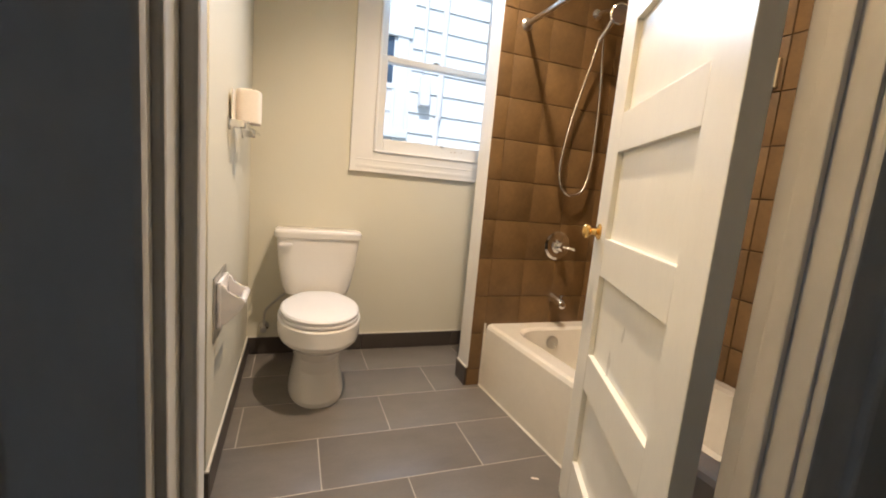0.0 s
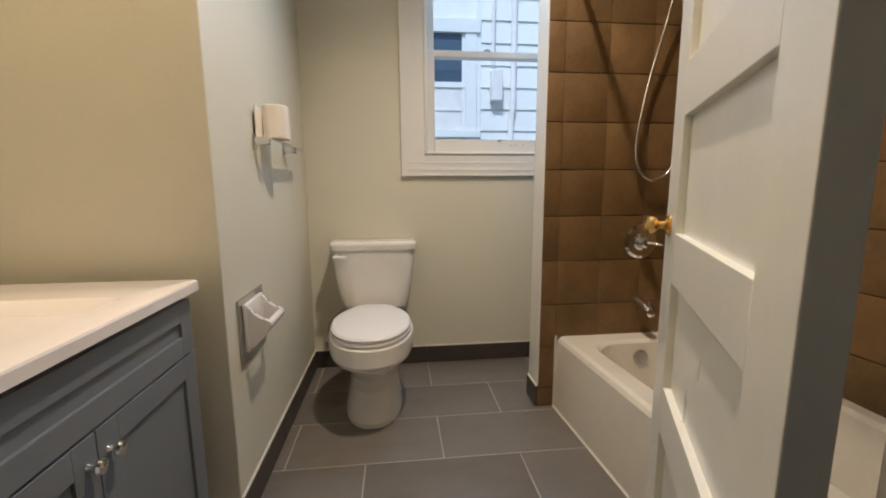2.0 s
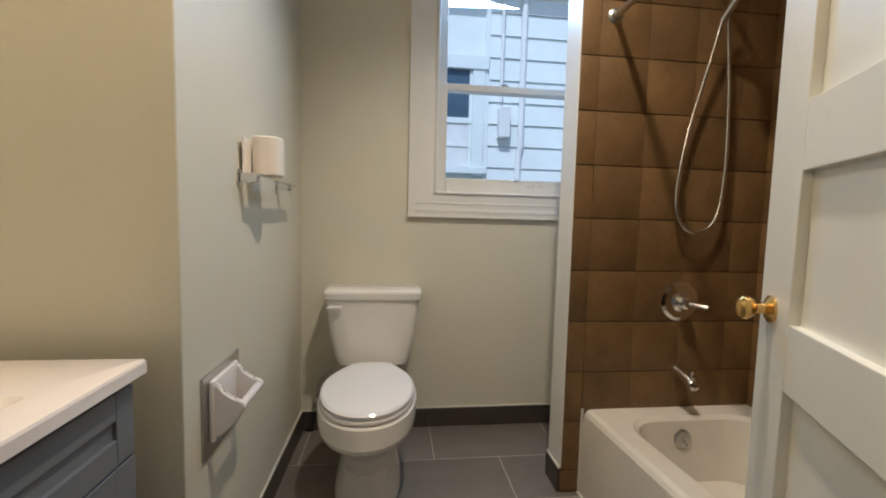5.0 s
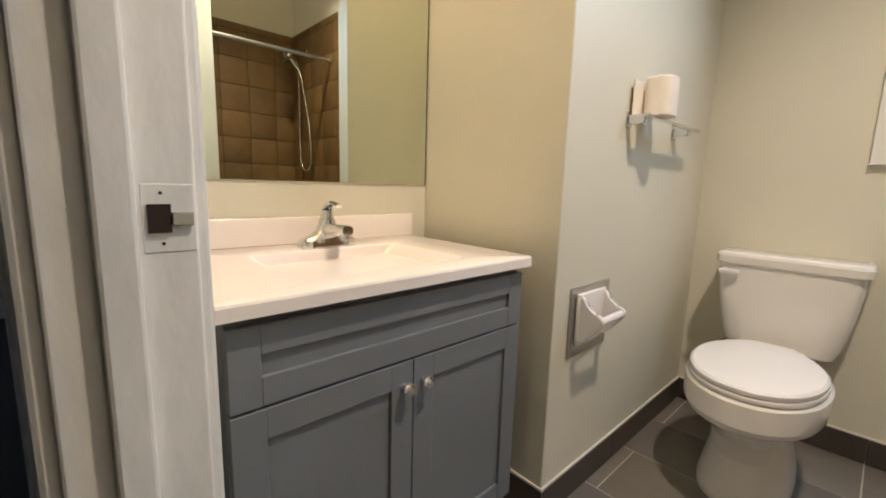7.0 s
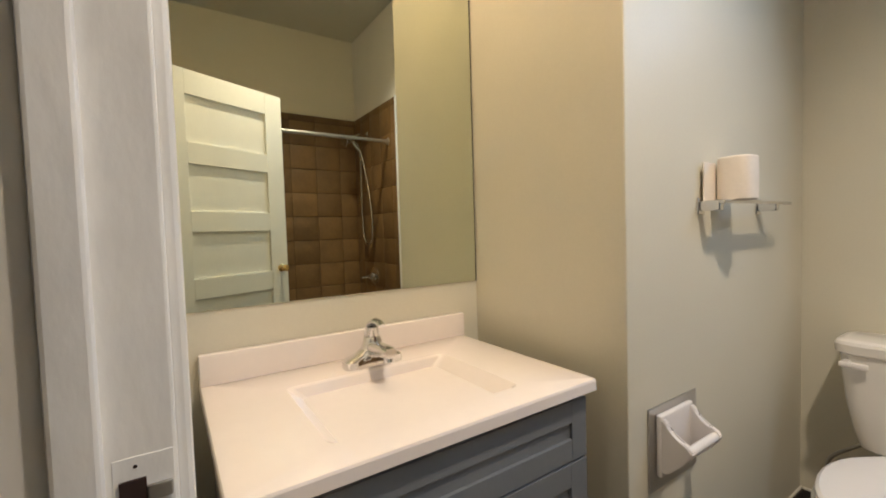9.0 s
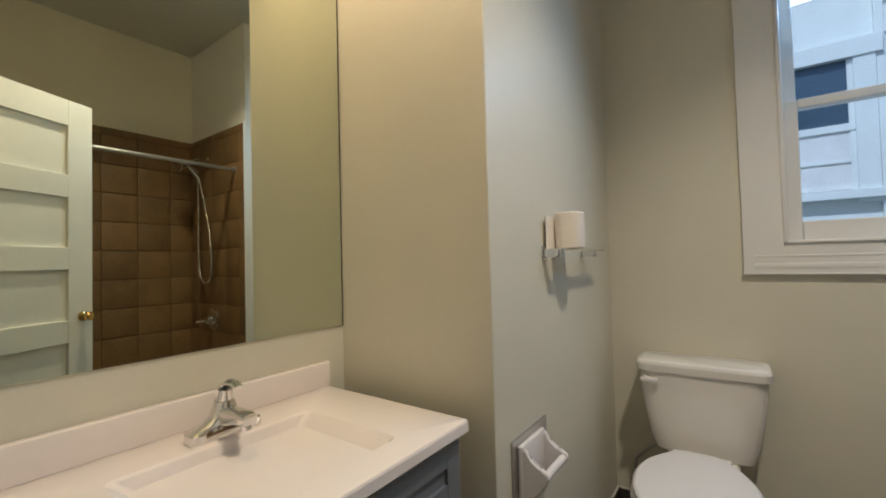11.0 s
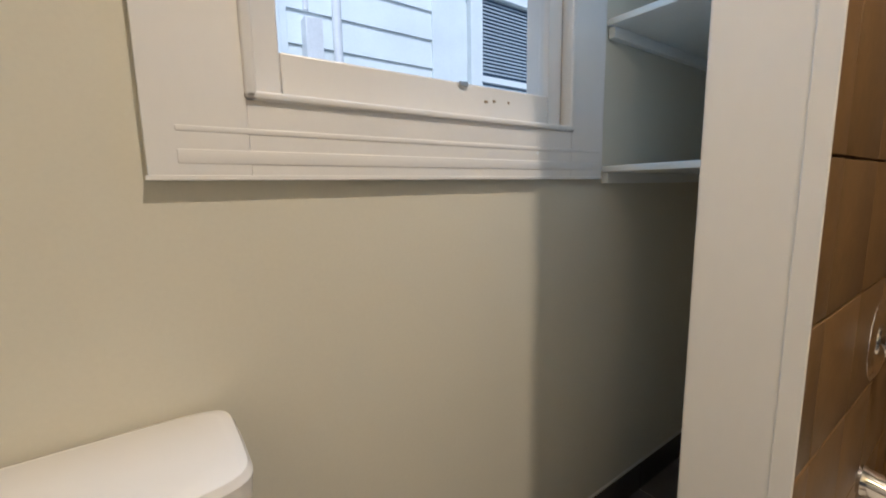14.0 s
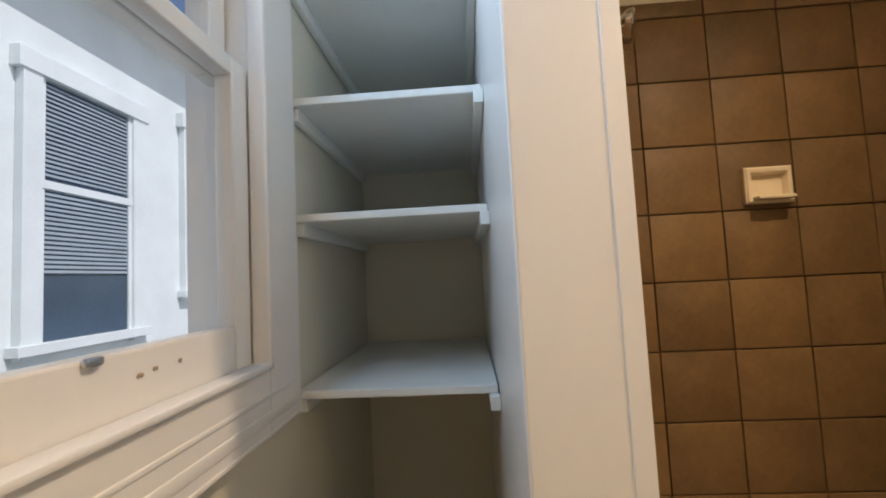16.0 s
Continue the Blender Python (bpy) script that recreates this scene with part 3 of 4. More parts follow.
b = loft(B(), [[(x + k * 0.30 * math.sin(a), fy + w * math.cos(a), fz + z + k * math.sin(a)) for a in [2 * math.pi * i / 20 for i in range(20)]] for x, z, w, k in ((fx - 0.004, 0.076, 0.020, 0.002), (fx - 0.002, 0.092, 0.019, 0.006), (fx + 0.006, 0.108, 0.017, 0.010), (fx + 0.024, 0.117, 0.015, 0.008), (fx + 0.048, 0.118, 0.012, 0.005), (fx + 0.066, 0.112, 0.009, 0.004))])
cyl(b, (fx, fy, fz + 0.074), (fx + 0.003, fy, fz + 0.100), 0.0185, 0.0165)
part("lever", b, CHROME, fau)

# ---- mirror ----
mir = thing("wall_mirror", (NOOK, 1.07, 0.98), "large frameless rectangular mirror on the wall above the vanity", "mirror")
part("glass", box(B(), NOOK + 0.001, NOOK + 0.006, 0.630, 1.4965, 0.980, 2.20, 0.001, 1), MIRROR, mir, smooth=False)
part("edge", box(B(), NOOK + 0.0005, NOOK + 0.0045, 1.4965, 1.5000, 0.979, 2.20), DARKG, mir, "dark mirror edge")

vl = thing("vanity_light", (NOOK, 1.05, 2.42), "chrome bar light with opal globes above the mirror", "wall light")
part("backplate", box(B(), NOOK + 0.001, NOOK + 0.030, 0.83, 1.27, 2.37, 2.47, 0.008, 3), CHROME, vl)
for y in (0.92, 1.05, 1.18):
    part("socket", spin(B(), (NOOK + 0.029, y, 2.42), (1, 0, 0), [(0, 0.026), (0.02, 0.024), (0.035, 0.018)], 20), CHROME, vl)
    g = part("globe", spin(B(), (NOOK + 0.060, y, 2.42), (1, 0, 0), [(0.050 - 0.05 * math.cos(math.pi * i / 12), 0.0015 + 0.05 * math.sin(math.pi * i / 12)) for i in range(13)], 24), OPAL, vl, "lit opal globe")
    g.visible_shadow = False

# ---- towel shelf and toilet roll ----
rail = thing("towel_bar", (0, 2.05, 1.20), "flat chrome towel bar on two posts", "towel bar")
part("bar", box(B(), 0.046, 0.068, 1.8392, 2.315, 1.203, 1.2118, 0.002), CHROME, rail)
for y in (1.850, 2.235):
    pst = part("post", box(B(), 0.003, 0.056, y - 0.011, y + 0.011, 1.184, 1.2125, 0.003), CHROME, rail)
    part("wall_plate", box(B(), 0.0005, 0.006, y - 0.018, y + 0.018, 1.176, 1.222, 0.002), CHROME, pst)
roll = thing("toilet_roll", (0.056, 1.945, 1.213), "full white toilet paper roll standing on the towel bar", "toilet paper")
RX, RY = 0.056, 1.945
rr_ = [ring(RX, RY, 1.2125 + z, 0.043 * k, 0.050 * k, 2.7) for z, k in ((0.0, 0.46), (0.0, 0.95), (0.003, 1.0), (0.060, 1.02), (0.114, 1.0), (0.118, 0.95), (0.118, 0.46), (0.030, 0.45))]
part("paper", loft(B(), rr_), PAPER, roll)
part("tube", cyl(B(), (RX, RY, 1.2135), (RX, RY, 1.305), 0.0195), CARD, roll, "brown cardboard tube")
part("loose_sheet", box(B(), 0.010, 0.014, RY - 0.098, RY - 0.030, 1.2125, 1.318, 0.001, 1), PAPER, roll, "loose outer sheet hanging against the wall")

# ---- ceramic paper holder ----
hold = thing("toilet_paper_holder", (0, 1.70, 0.6), "white ceramic toilet paper holder on a square metal plate", "paper holder")
part("backplate", box(B(), 0.0005, 0.006, 1.582, 1.816, 0.487, 0.699, 0.002), STEEL, hold, "brushed steel cover plate")
b = B()
HY0, HY1, HZ0, HZ1 = 1.608, 1.768, 0.524, 0.682
box(b, 0.006, 0.022, HY0, HY1, HZ0, HZ1, 0.007, 3)
part("body", b, CERAM, hold)
for y0 in (HY0 + 0.002, HY1 - 0.020):
    pr = [(0.012, HZ0 + 0.012), (0.036, HZ0 + 0.018), (0.066, HZ0 + 0.050), (0.088, HZ0 + 0.078), (0.092, HZ0 + 0.092), (0.083, HZ0 + 0.104), (0.060, HZ0 + 0.108), (0.040, HZ0 + 0.122), (0.030, HZ0 + 0.146), (0.012, HZ0 + 0.152)]
    b = loft(B(), [[(x, y0, z) for x, z in pr], [(x, y0 + 0.018, z) for x, z in pr]])
    bmesh.ops.bevel(b, geom=b.edges[:], offset=0.003, segments=2, affect="EDGES", clamp_overlap=True)
    part("arm", b, CERAM, hold)
part("roller", cyl(B(), (0.079, HY0 + 0.018, HZ0 + 0.088), (0.079, HY1 - 0.018, HZ0 + 0.088), 0.011), CERAM, hold)

# ---- bathtub ----
tub = thing("bathtub", (1.57, 1.33, 0), "cream-white enamelled alcove bathtub with a flat apron", "bathtub")
UY0, UY1, UZ = 0.570, WET - 0.002, 0.345
UXF, UXB = 1.222, RIGHT - 0.002


def tub_ring(x0, x1, y0, y1, z, r, sk=1.0):
    return [(x + sk * TUBSKEW * max(0.0, UY1 - y) if x < 1.5 else x, y, z) for x, y, z in rrect(x0, x1, y0, y1, z, r, 8)]


TUBSKEW = 0.06
b = loft(B(), [tub_ring(UXF - 0.012, UXB, UY0, UY1, 0.0, 0.004), tub_ring(UXF - 0.012, UXB, UY0, UY1, 0.03, 0.004), tub_ring(UXF - 0.004, UXB, UY0, UY1, UZ - 0.05, 0.006), tub_ring(UXF - 0.002, UXB, UY0, UY1, UZ - 0.022, 0.008), tub_ring(UXF + 0.006, UXB, UY0, UY1, UZ - 0.006, 0.012), tub_ring(UXF + 0.022, UXB, UY0, UY1, UZ, 0.015),
               tub_ring(UXF + 0.095, UXB - 0.045, UY0 + 0.09, UY1 - 0.075, UZ - 0.002, 0.13), tub_ring(UXF + 0.112, UXB - 0.06, UY0 + 0.11, UY1 - 0.090, UZ - 0.016, 0.13), tub_ring(UXF + 0.13, UXB - 0.08, UY0 + 0.17, UY1 - 0.105, UZ - 0.12, 0.13),
               tub_ring(UXF + 0.135, UXB - 0.10, UY0 + 0.24, UY1 - 0.125, 0.10, 0.12), tub_ring(UXF + 0.18, UXB - 0.15, UY0 + 0.32, UY1 - 0.18, 0.075, 0.10)])
part("shell", b, TUBM, tub)
part("overflow_plate", spin(B(), (1.575, UY1 - 0.103, 0.265), (0, -1, 0.12), [(0, 0.036), (0.004, 0.035), (0.008, 0.028), (0.010, 0.006)], 24), STEEL, tub, "dull chrome overflow plate")
part("trip_lever", cyl(B(), (1.575, UY1 - 0.115, 0.268), (1.577, UY1 - 0.135, 0.245), 0.005, 0.004, 10), STEEL, tub)
part("drain", spin(B(), (1.56, UY1 - 0.24, 0.075), (0, 0, 1), [(0, 0.028), (0.003, 0.027), (0.004, 0.005)]), CHROME, tub)

for a_, c_, w_ in (((UXF - 0.012, UY1), (UXF - 0.012 + TUBSKEW * (UY1 - UY0), UY0), 0.007),):
    b = loft(B(), [[(a_[0] - w_, a_[1], 0.0002), (a_[0] + 0.002, a_[1], 0.0002), (a_[0] + 0.002, a_[1], 0.007)], [(c_[0] - w_, c_[1], 0.0002), (c_[0] + 0.002, c_[1], 0.0002), (c_[0] + 0.002, c_[1], 0.007)]])
    part("caulk_line", b, CAULK, tub, "pale caulk line along the floor")
part("caulk_line", box(B(), UXF - 0.016, UXF - 0.004, UY1 - 0.006, UY1, 0.0, UZ + 0.004, 0.002), CAULK, tub)

VXC = 1.598
trim = thing("shower_valve", (VXC, WET, 0.784), "round chrome shower valve plate with a lever handle", "shower valve")
part("plate", spin(B(), (VXC, WET - 0.001, 0.784), (0, -1, 0), [(0, 0.080), (0.006, 0.079), (0.012, 0.066), (0.014, 0.040), (0.020, 0.030), (0.035, 0.028), (0.036, 0.01)], 40), CHROME, trim)
b = spin(B(), (VXC, WET - 0.036, 0.784), (0, -1, 0), [(0, 0.026), (0.016, 0.025), (0.022, 0.016), (0.024, 0.004)], 28)
tube(b, smooth_path([(VXC, WET - 0.048, 0.784), (VXC + 0.02, WET - 0.075, 0.783), (VXC + 0.045, WET - 0.105, 0.778)], 6), 0.008, 12)
part("lever", b, CHROME, trim)
sp = thing("tub_spout", (VXC + 0.01, WET, 0.485), "chrome tub spout with a diverter knob", "tub spout")
sx = VXC + 0.012
b = loft(B(), [[(sx + 0.026 * math.cos(a) * k, WET - 0.001 - d, 0.492 - dz + 0.026 * math.sin(a) * k * kz) for a in [2 * math.pi * i / 20 for i in range(20)]] for d, dz, k, kz in ((0, 0, 1.15, 1), (0.01, 0, 1.15, 1), (0.02, 0.0, 1, 1), (0.06, 0.005, 0.95, 0.95), (0.092, 0.014, 0.9, 1.0), (0.105, 0.020, 0.8, 0.9), (0.111, 0.024, 0.4, 0.5))])
part("spout", b, CHROME, sp)
part("diverter_knob", spin(B(), (sx, WET - 0.086, 0.503), (0, 0, 1), [(0, 0.005), (0.012, 0.005), (0.014, 0.010), (0.021, 0.010), (0.024, 0.004)], 14), CHROME, sp)

sh = thing("hand_shower", (1.62, WET, 1.98), "chrome hand shower on a wall arm with a looping hose", "shower head")
part("wall_flange", spin(B(), (1.66, WET - 0.001, 1.99), (0, -1, 0), [(0, 0.030), (0.005, 0.028), (0.012, 0.012)]), CHROME, sh)
part("arm", tube(B(), smooth_path([(1.66, WET - 0.005, 1.99), (1.66, WET - 0.08, 1.985), (1.655, WET - 0.150, 1.945)], 8), 0.0095, 12), CHROME, sh)
part("holder", spin(B(), (1.655, WET - 0.148, 1.960), (0, -0.2, -1), [(0, 0.012), (0.006, 0.018), (0.04, 0.018), (0.05, 0.010)]), CHROME, sh)
part("head", spin(B(), (1.650, WET - 0.150, 1.925), (-0.35, -0.85, -0.15), [(0, 0.012), (0.03, 0.016), (0.055, 0.026), (0.075, 0.044), (0.088, 0.046), (0.092, 0.040), (0.093, 0.01)]), CHROME, sh, "round chrome spray head")
part("grip", tube(B(), smooth_path([(1.652, WET - 0.148, 1.930), (1.645, WET - 0.118, 1.885), (1.635, WET - 0.08, 1.84)], 6), 0.013, 12), CHROME, sh)
hp = [(1.635, WET - 0.08, 1.84), (1.60, WET - 0.06, 1.70), (1.545, WET - 0.045, 1.45), (1.512, WET - 0.045, 1.22), (1.535, WET - 0.045, 1.10), (1.605, WET - 0.05, 1.062), (1.678, WET - 0.05, 1.12), (1.702, WET - 0.05, 1.30), (1.690, WET - 0.055, 1.60), (1.660, WET - 0.08, 1.88), (1.657, WET - 0.146, 1.915)]
hp = [(x + 0.014 * (z < 1.8), y, z) for x, y, z in hp]
part("hose", tube(B(), smooth_path(hp, 10), 0.0072, 10), HOSE, sh, "ribbed steel hose")
rod = thing("shower_curtain_rod", (1.262, 1.33, 1.86), "bare chrome shower curtain rod over the tub edge", "curtain rod")
part("tube", cyl(B(), (1.262, 0.575, 1.862), (1.262, WET - 0.001, 1.862), 0.0125, n=20), STEEL, rod)
for y, s in ((WET - 0.001, -1), (0.571, 1)):
    part("flange", spin(B(), (1.262, y, 1.862), (0, s, 0), [(0, 0.030), (0.006, 0.029), (0.012, 0.018), (0.022, 0.016)]), STEEL, rod)

dish = thing("tile_soap_dish", (RIGHT, 1.385, 1.58), "almond ceramic soap dish set in the tub wall tiles", "soap dish")
b = loft(B(), [[(RIGHT - 0.002 - d, 1.382 + sy * (0.068 - i), 1.582 + sz * (0.054 - i)) for sy, sz in ((-1, -1), (1, -1), (1, 1), (-1, 1))] for d, i in ((0, 0.0), (0.018, 0.0), (0.024, 0.006), (0.024, 0.016), (0.006, 0.024))])
part("frame", b, ALMOND, dish)
b = box(B(), RIGHT - 0.055, RIGHT - 0.006, 1.330, 1.434, 1.536, 1.548, 0.005, 3)
part("tray", b, ALMOND, dish)

# ---- ceiling lamp ----
lamp = thing("ceiling_light", (0.83, 1.42, TOP), "flush ceiling downlight with a bright metal ring", "ceiling light")
b = B()
prof = [(0.000, 0.105), (0.010, 0.104), (0.014, 0.096), (0.012, 0.080), (0.002, 0.076)]
rg = [[(0.83 + r * math.cos(2 * math.pi * i / 40), 1.42 + r * math.sin(2 * math.pi * i / 40), TOP - 0.001 - d) for i in range(40)] for d, r in prof]
loft(b, rg, cap=False)
part("trim_ring", b, CHROME, lamp)
part("lens", spin(B(), (0.83, 1.42, TOP - 0.001), (0, 0, -1), [(0, 0.075), (0.003, 0.075), (0.004, 0.06)], 40), OPAL, lamp, "lit opal lens")

# ---- hall ----
HX0, HX1, HY = -3.4, 1.75, -1.5
solid("floor_hall", box(B(), HX0, HX1, HY, DW0, -0.12, -0.004), HFLOOR, "dark stained wooden hall floor", "floor", smooth=False)
b = B()
box(b, HX0 - 0.12, HX0, HY, DW0 + 0.4, -0.1, TOP)
solid("wall_hall_end", b, HWALL, "pale painted hall end wall", "wall", smooth=False)
b = B()
box(b, HX0, -2.9, HY - 0.12, HY, -0.1, TOP)
box(b, -1.9, HX1, HY - 0.12, HY, -0.1, TOP)
box(b, -2.9, -1.9, HY - 0.12, HY, -0.1, 0.9)
box(b, -2.9, -1.9, HY - 0.12, HY, 2.2, TOP)
solid("wall_hall_side", b, HWALL, "pale painted hall wall with a window opening", "wall", smooth=False)
solid("wall_hall_right", box(B(), HX1, HX1 + 0.12, HY, DW0, -0.1, TOP), HWALL, "pale painted hall wall", "wall", smooth=False)
b = B()
box(b, HX0, NOOK - 0.12, DW0, DW0 + 0.12, -0.1, TOP)
solid("wall_hall_inner", b, HWALL, "pale painted hall wall beside the bathroom", "wall", smooth=False)
solid("wall_hall_face", box(B(), NOOK - 0.12, JL - 0.1, DW0 - 0.006, DW0 - 0.001, -0.0, TOP), HWALL, "pale painted hall face of the bathroom wall", "wall", smooth=False)
solid("wall_hall_face_right", box(B(), JR + 0.1, HX1, DW0 - 0.006, DW0 - 0.001, -0.0, TOP), HWALL, "pale painted hall face of the bathroom wall", "wall", smooth=False)
solid("ceiling_hall", box(B(), HX0, HX1, HY, DW0, TOP, TOP + 0.1), CEIL, "pale hall ceiling", "ceiling", smooth=False)
hb = thing("baseboard_hall", (HX0, 0, 0), "white painted hall baseboard", "baseboard", kind="structure")
part("board", box(B(), HX0, HX0 + 0.015, HY, DW0, 0.0, 0.14, 0.003), TRIM, hb)

# ---- neighbour house ----
NY = 5.2
house = thing("neighbour_house", (2.5, NY, -1.5), "white painted clapboard house across the side yard", "house")
part("wall", box(B(), -3.0, 9.0, NY + 0.02, NY + 0.3, -1.5, 3.75), SIDE, house)
part("eave", box(B(), -3.2, 9.2, NY - 0.35, NY + 0.4, 3.75, 3.9, 0.01), SIDE, house)
part("corner_board", box(B(), 1.418, 1.47, NY - 0.03, NY + 0.02, -1.5, 3.75, 0.004), SIDE, house)
part("corner_board", box(B(), 2.74, 2.92, NY - 0.03, NY + 0.02, -1.5, 3.75, 0.004), SIDE, house)
k = 0
z = -1.5 + 0.05
while z < 3.72:
    for x0, x1 in ((-3.0, 0.568), (1.47, 2.74)):
        pr = [(NY + 0.02, z), (NY - 0.022, z), (NY - 0.004, z + 0.238), (NY + 0.02, z + 0.238)]
        part("clapboard", loft(B(), [[(x0, y, zz) for y, zz in pr], [(x1, y, zz) for y, zz in pr]]), SIDE, house, smooth=False)
    z += 0.24


def far_window(x0, x1, z0, z1, zm, blind, deep=0.0):
    w = part("window", box(B(), x0, x1, NY - 0.004, NY + 0.019, z0, z1), DGLASS, house, "dark far window with pulled blinds")
    for a, c, d, e in ((x0 - 0.13, x0, z0 - 0.1, z1 + 0.14), (x1, x1 + 0.13, z0 - 0.1, z1 + 0.14)):
        part("frame", box(B(), a, c, NY - 0.045, NY + 0.019, d, e, 0.004), SIDE, w)
    part("frame", box(B(), x0 - 0.17, x1 + 0.17, NY - 0.06, NY + 0.019, z1, z1 + 0.145, 0.004), SIDE, w)
    part("sill", box(B(), x0 - 0.17, x1 + 0.17, NY - 0.08, NY + 0.019, z0 - 0.07, z0, 0.004), SIDE, w)
    part("meeting_rail", box(B(), x0, x1, NY - 0.03, NY - 0.005, zm - 0.03, zm + 0.03, 0.003), SIDE, w)
    for a in (x0, x1 - 0.035):
        part("sash_stile", box(B(), a, a + 0.035, NY - 0.022, NY - 0.005, z0, z1, 0.002), SIDE, w)
    if blind is not None:
        b = B()
        zz = blind
        while zz < z1 - 0.02:
            if abs(zz - zm) > 0.04:
                pr = [(NY - 0.018, zz), (NY - 0.006, zz + 0.022), (NY - 0.008, zz + 0.024), (NY - 0.020, zz + 0.002)]
                loft(b, [[(x0 + 0.04, y, q) for y, q in pr], [(x1 - 0.04, y, q) for y, q in pr]])
            zz += 0.034
        bl = part("blind", b, BLIND, w, "grey-blue slatted blind", smooth=False)
        bl["kind"] = "stuff"
    return w


far_window(3.30, 4.08, 1.05, 2.90, 2.14, 1.52)
far_window(4.86, 5.6, 1.35, 3.05, 2.2, 1.4)
wl = far_window(0.70, 1.285, 1.66, 2.72, 2.17, None)
part("roller_shade", box(B(), 0.735, 1.25, NY - 0.012, NY - 0.005, 1.67, 2.14), PIPEM, wl, "pale drawn shade")
part("glazing_bar", box(B(), 0.735, 1.25, NY - 0.024, NY - 0.0125, 1.885, 1.91, 0.002), SIDE, wl)
mb = part("meter_box", box(B(), 1.57, 1.70, NY - 0.13, NY - 0.02, 1.99, 2.32, 0.01), PIPEM, house, "pale grey electrical box")
part("conduit", tube(B(), [(1.84, NY - 0.05, 3.7), (1.84, NY - 0.05, 1.9), (1.82, NY - 0.05, 1.84), (1.82, NY - 0.05, -1.4)], 0.035, 12), PIPEM, house, "white painted pipe")
part("conduit", tube(B(), [(1.60, NY - 0.06, 3.7), (1.60, NY - 0.06, 2.38)], 0.02, 10), PIPEM, house)
solid("ground", box(B(), -60, 60, -60, 60, -1.62, -1.5), GROUND, "pale concrete side yard", "ground", smooth=False)

# ---- tiles ----
TILE_MESH = {}


def tile_mesh(name, w, h, th, material, bev):
    key = (name, round(w, 3), round(h, 3))
    if key not in TILE_MESH:
        b = B()
        r = [[(-w / 2, -h / 2, 0), (w / 2, -h / 2, 0), (w / 2, h / 2, 0), (-w / 2, h / 2, 0)]]
        for d, i in ((th - bev, 0), (th - bev * 0.3, bev * 0.35), (th, bev * 1.2)):
            r.append([(sx * (w / 2 - i), sy * (h / 2 - i), d) for sx, sy in ((-1, -1), (1, -1), (1, 1), (-1, 1))])
        loft(b, r)
        TILE_MESH[key] = mesh_of(name, b, material)
    return TILE_MESH[key]


def lay(name, parent, m, w, h, th, material, bev=0.0025):
    ob = new(name, tile_mesh(name, w, h, th, material, bev))
    ob.parent = parent
    ob.matrix_parent_inverse = Matrix.Translation(-Vector(parent.location))
    ob.matrix_basis = m
    return ob


rnd = random.Random(4)
ZR = [0.0, 0.092] + [0.295 + 0.203 * i for i in range(10)] + [2.175]
G = 0.0045
wet = thing("wall_wet", (1.5, WET, 0), "brown glazed square wall tiles on the shower wall", "wall", kind="structure")
part("grout", box(B(), WING + 0.002, RIGHT + 0.006, WET, WET + 0.006, 0, 2.175), GROUT, wet, smooth=False)
xs = [WING + 0.002, 1.207, 1.405, 1.603, 1.806, RIGHT]
for i in range(len(xs) - 1):
    for j in range(len(ZR) - 1):
        if i > 0 and ZR[j + 1] < 0.3:
            continue
        w, h = xs[i + 1] - xs[i] - 0.0012, ZR[j + 1] - ZR[j] - 0.0036
        lay("tile", wet, Matrix.Translation(((xs[i] + xs[i + 1]) / 2, WET, (ZR[j] + ZR[j + 1]) / 2)) @ pose(0, 0, 0, 90 + rnd.uniform(-0.4, 0.4), rnd.uniform(-0.4, 0.4), 0), w, h, 0.006, TILE, 0.0016)
side = thing("wall_tub_side", (RIGHT, 1.3, 0), "brown glazed square wall tiles along the tub", "wall", kind="structure")
part("grout", box(B(), RIGHT, RIGHT + 0.006, 0.56, WET, 0.2, 2.175), GROUT, side, smooth=False)
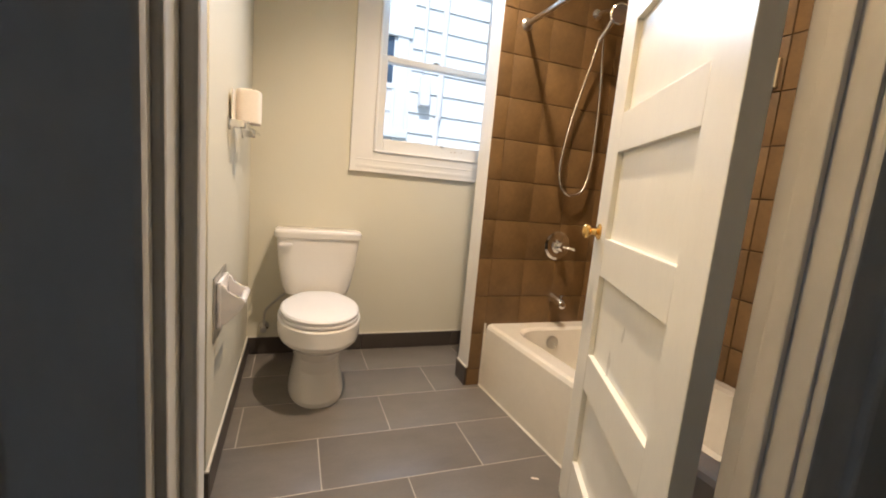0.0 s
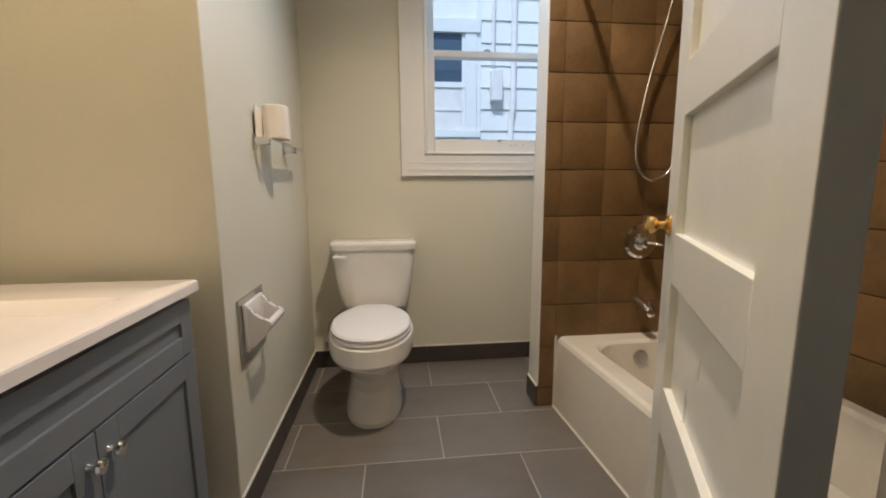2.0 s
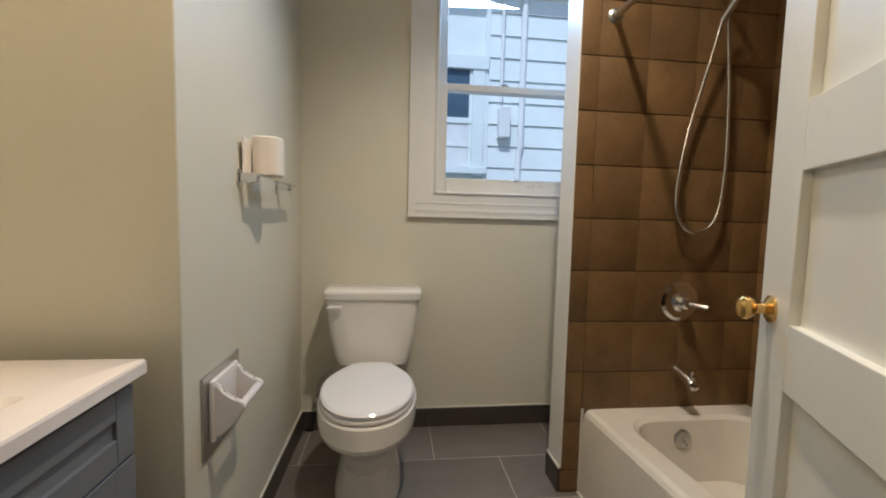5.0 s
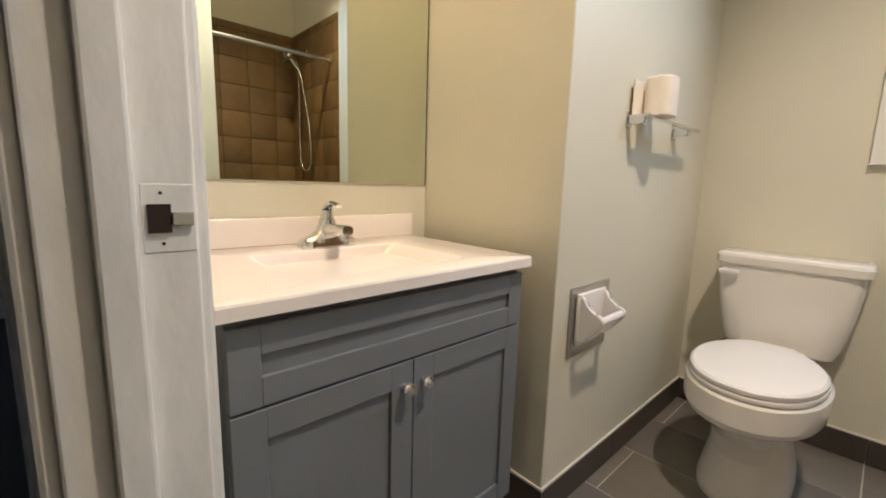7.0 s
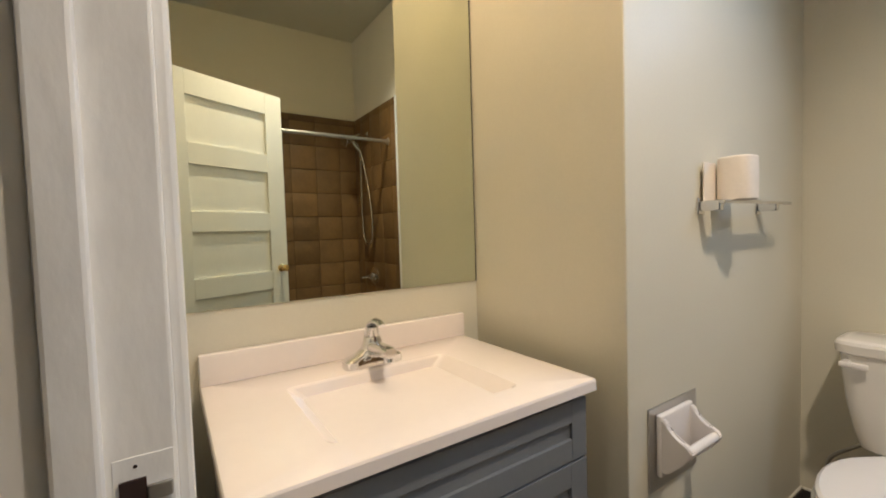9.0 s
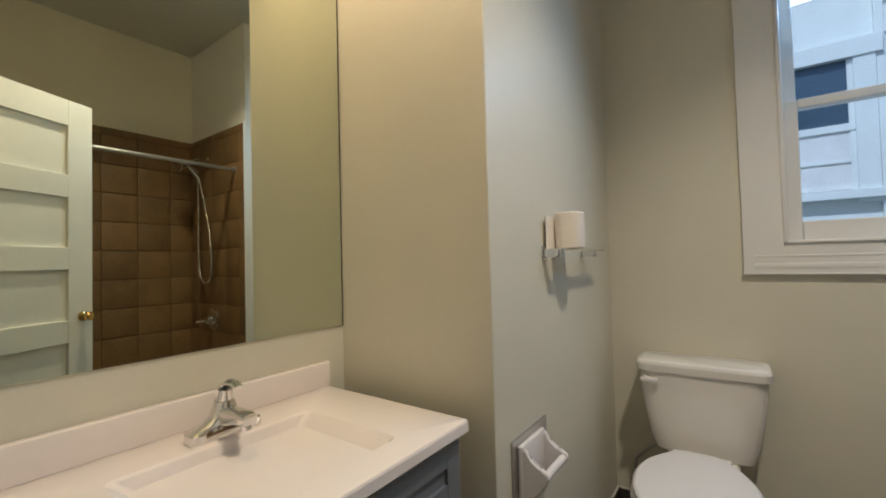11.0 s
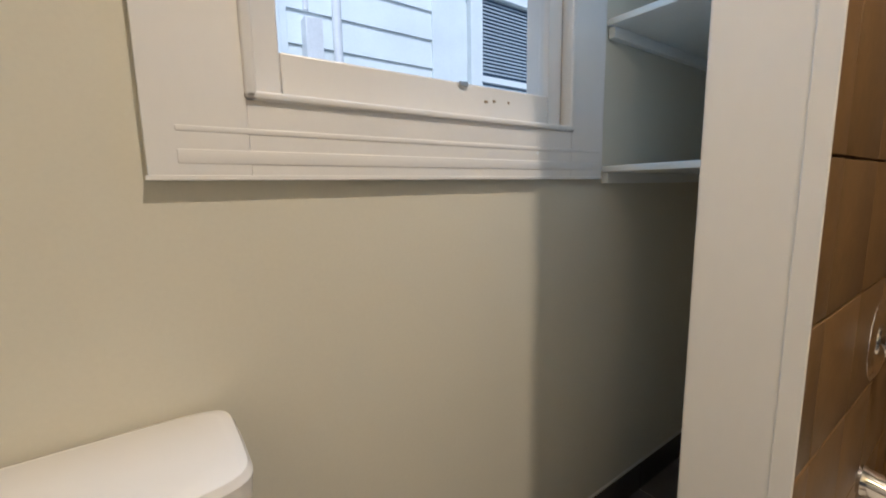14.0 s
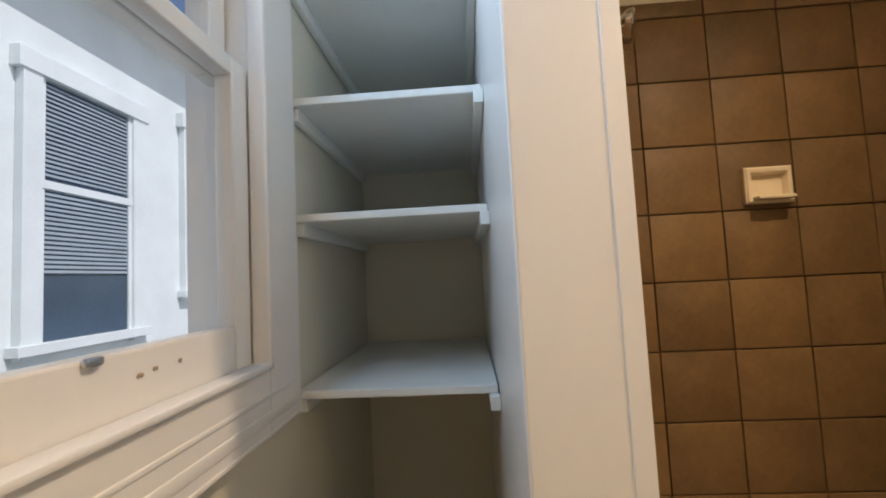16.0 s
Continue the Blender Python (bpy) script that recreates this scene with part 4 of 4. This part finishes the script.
ys = [WET - 0.004, 1.937, 1.724, 1.511, 1.298, 1.085, 0.872, 0.659, 0.566]
for i in range(len(ys) - 1):
    for j in range(2, len(ZR) - 1):
        w, h = ys[i] - ys[i + 1] - 0.0034, ZR[j + 1] - ZR[j] - G
        lay("tile", side, Matrix.Translation((RIGHT, (ys[i] + ys[i + 1]) / 2, (ZR[j] + ZR[j + 1]) / 2)) @ pose(0, 0, 0, 90, 0, -90) @ pose(0, 0, 0, rnd.uniform(-0.4, 0.4), rnd.uniform(-0.4, 0.4), 0), w, h, 0.006, TILE)
nearw = thing("wall_tub_foot", (1.5, 0.56, 0), "brown glazed square wall tiles at the foot of the tub", "wall", kind="structure")
part("grout", box(B(), 1.10, RIGHT, 0.56, 0.566, 0.2, 2.175), GROUT, nearw, smooth=False)
for i in range(len(xs) - 1):
    for j in range(2, len(ZR) - 1):
        w, h = xs[i + 1] - xs[i] - 0.0028, ZR[j + 1] - ZR[j] - G
        lay("tile", nearw, Matrix.Translation(((xs[i] + xs[i + 1]) / 2, 0.566, (ZR[j] + ZR[j + 1]) / 2)) @ pose(0, 0, 0, -90, 0, 0), w, h, 0.006, TILE)

fl = thing("floor", (0.6, 1.6, 0), "dark grey rectangular floor tiles with pale grout lines", "floor", kind="structure")
regions = [(0.0, 1.30, 0.47, BACK), (NOOK, 0.0, DW1, RET), (1.30, 2.20, WIN_Y, BACK)]
FG = 0.0045
rows = [1.765 + 0.2955 * i for i in range(-5, 4)]
for j, y0 in enumerate(rows):
    y1 = y0 + 0.2955
    off = 0.05 if (j - 5) % 2 == 0 else 0.35
    for i in range(-3, 5):
        x0 = off + 0.6 * i
        x1 = x0 + 0.6
        for rx0, rx1, ry0, ry1 in regions:
            a, c, d, e = max(x0, rx0), min(x1, rx1), max(y0, ry0), min(y1, ry1)
            if c - a > 0.012 and e - d > 0.012:
                lay("floor_tile", fl, Matrix.Translation(((a + c) / 2, (d + e) / 2, -0.006)), c - a - FG, e - d - FG, 0.006, FTILE, 0.0012)
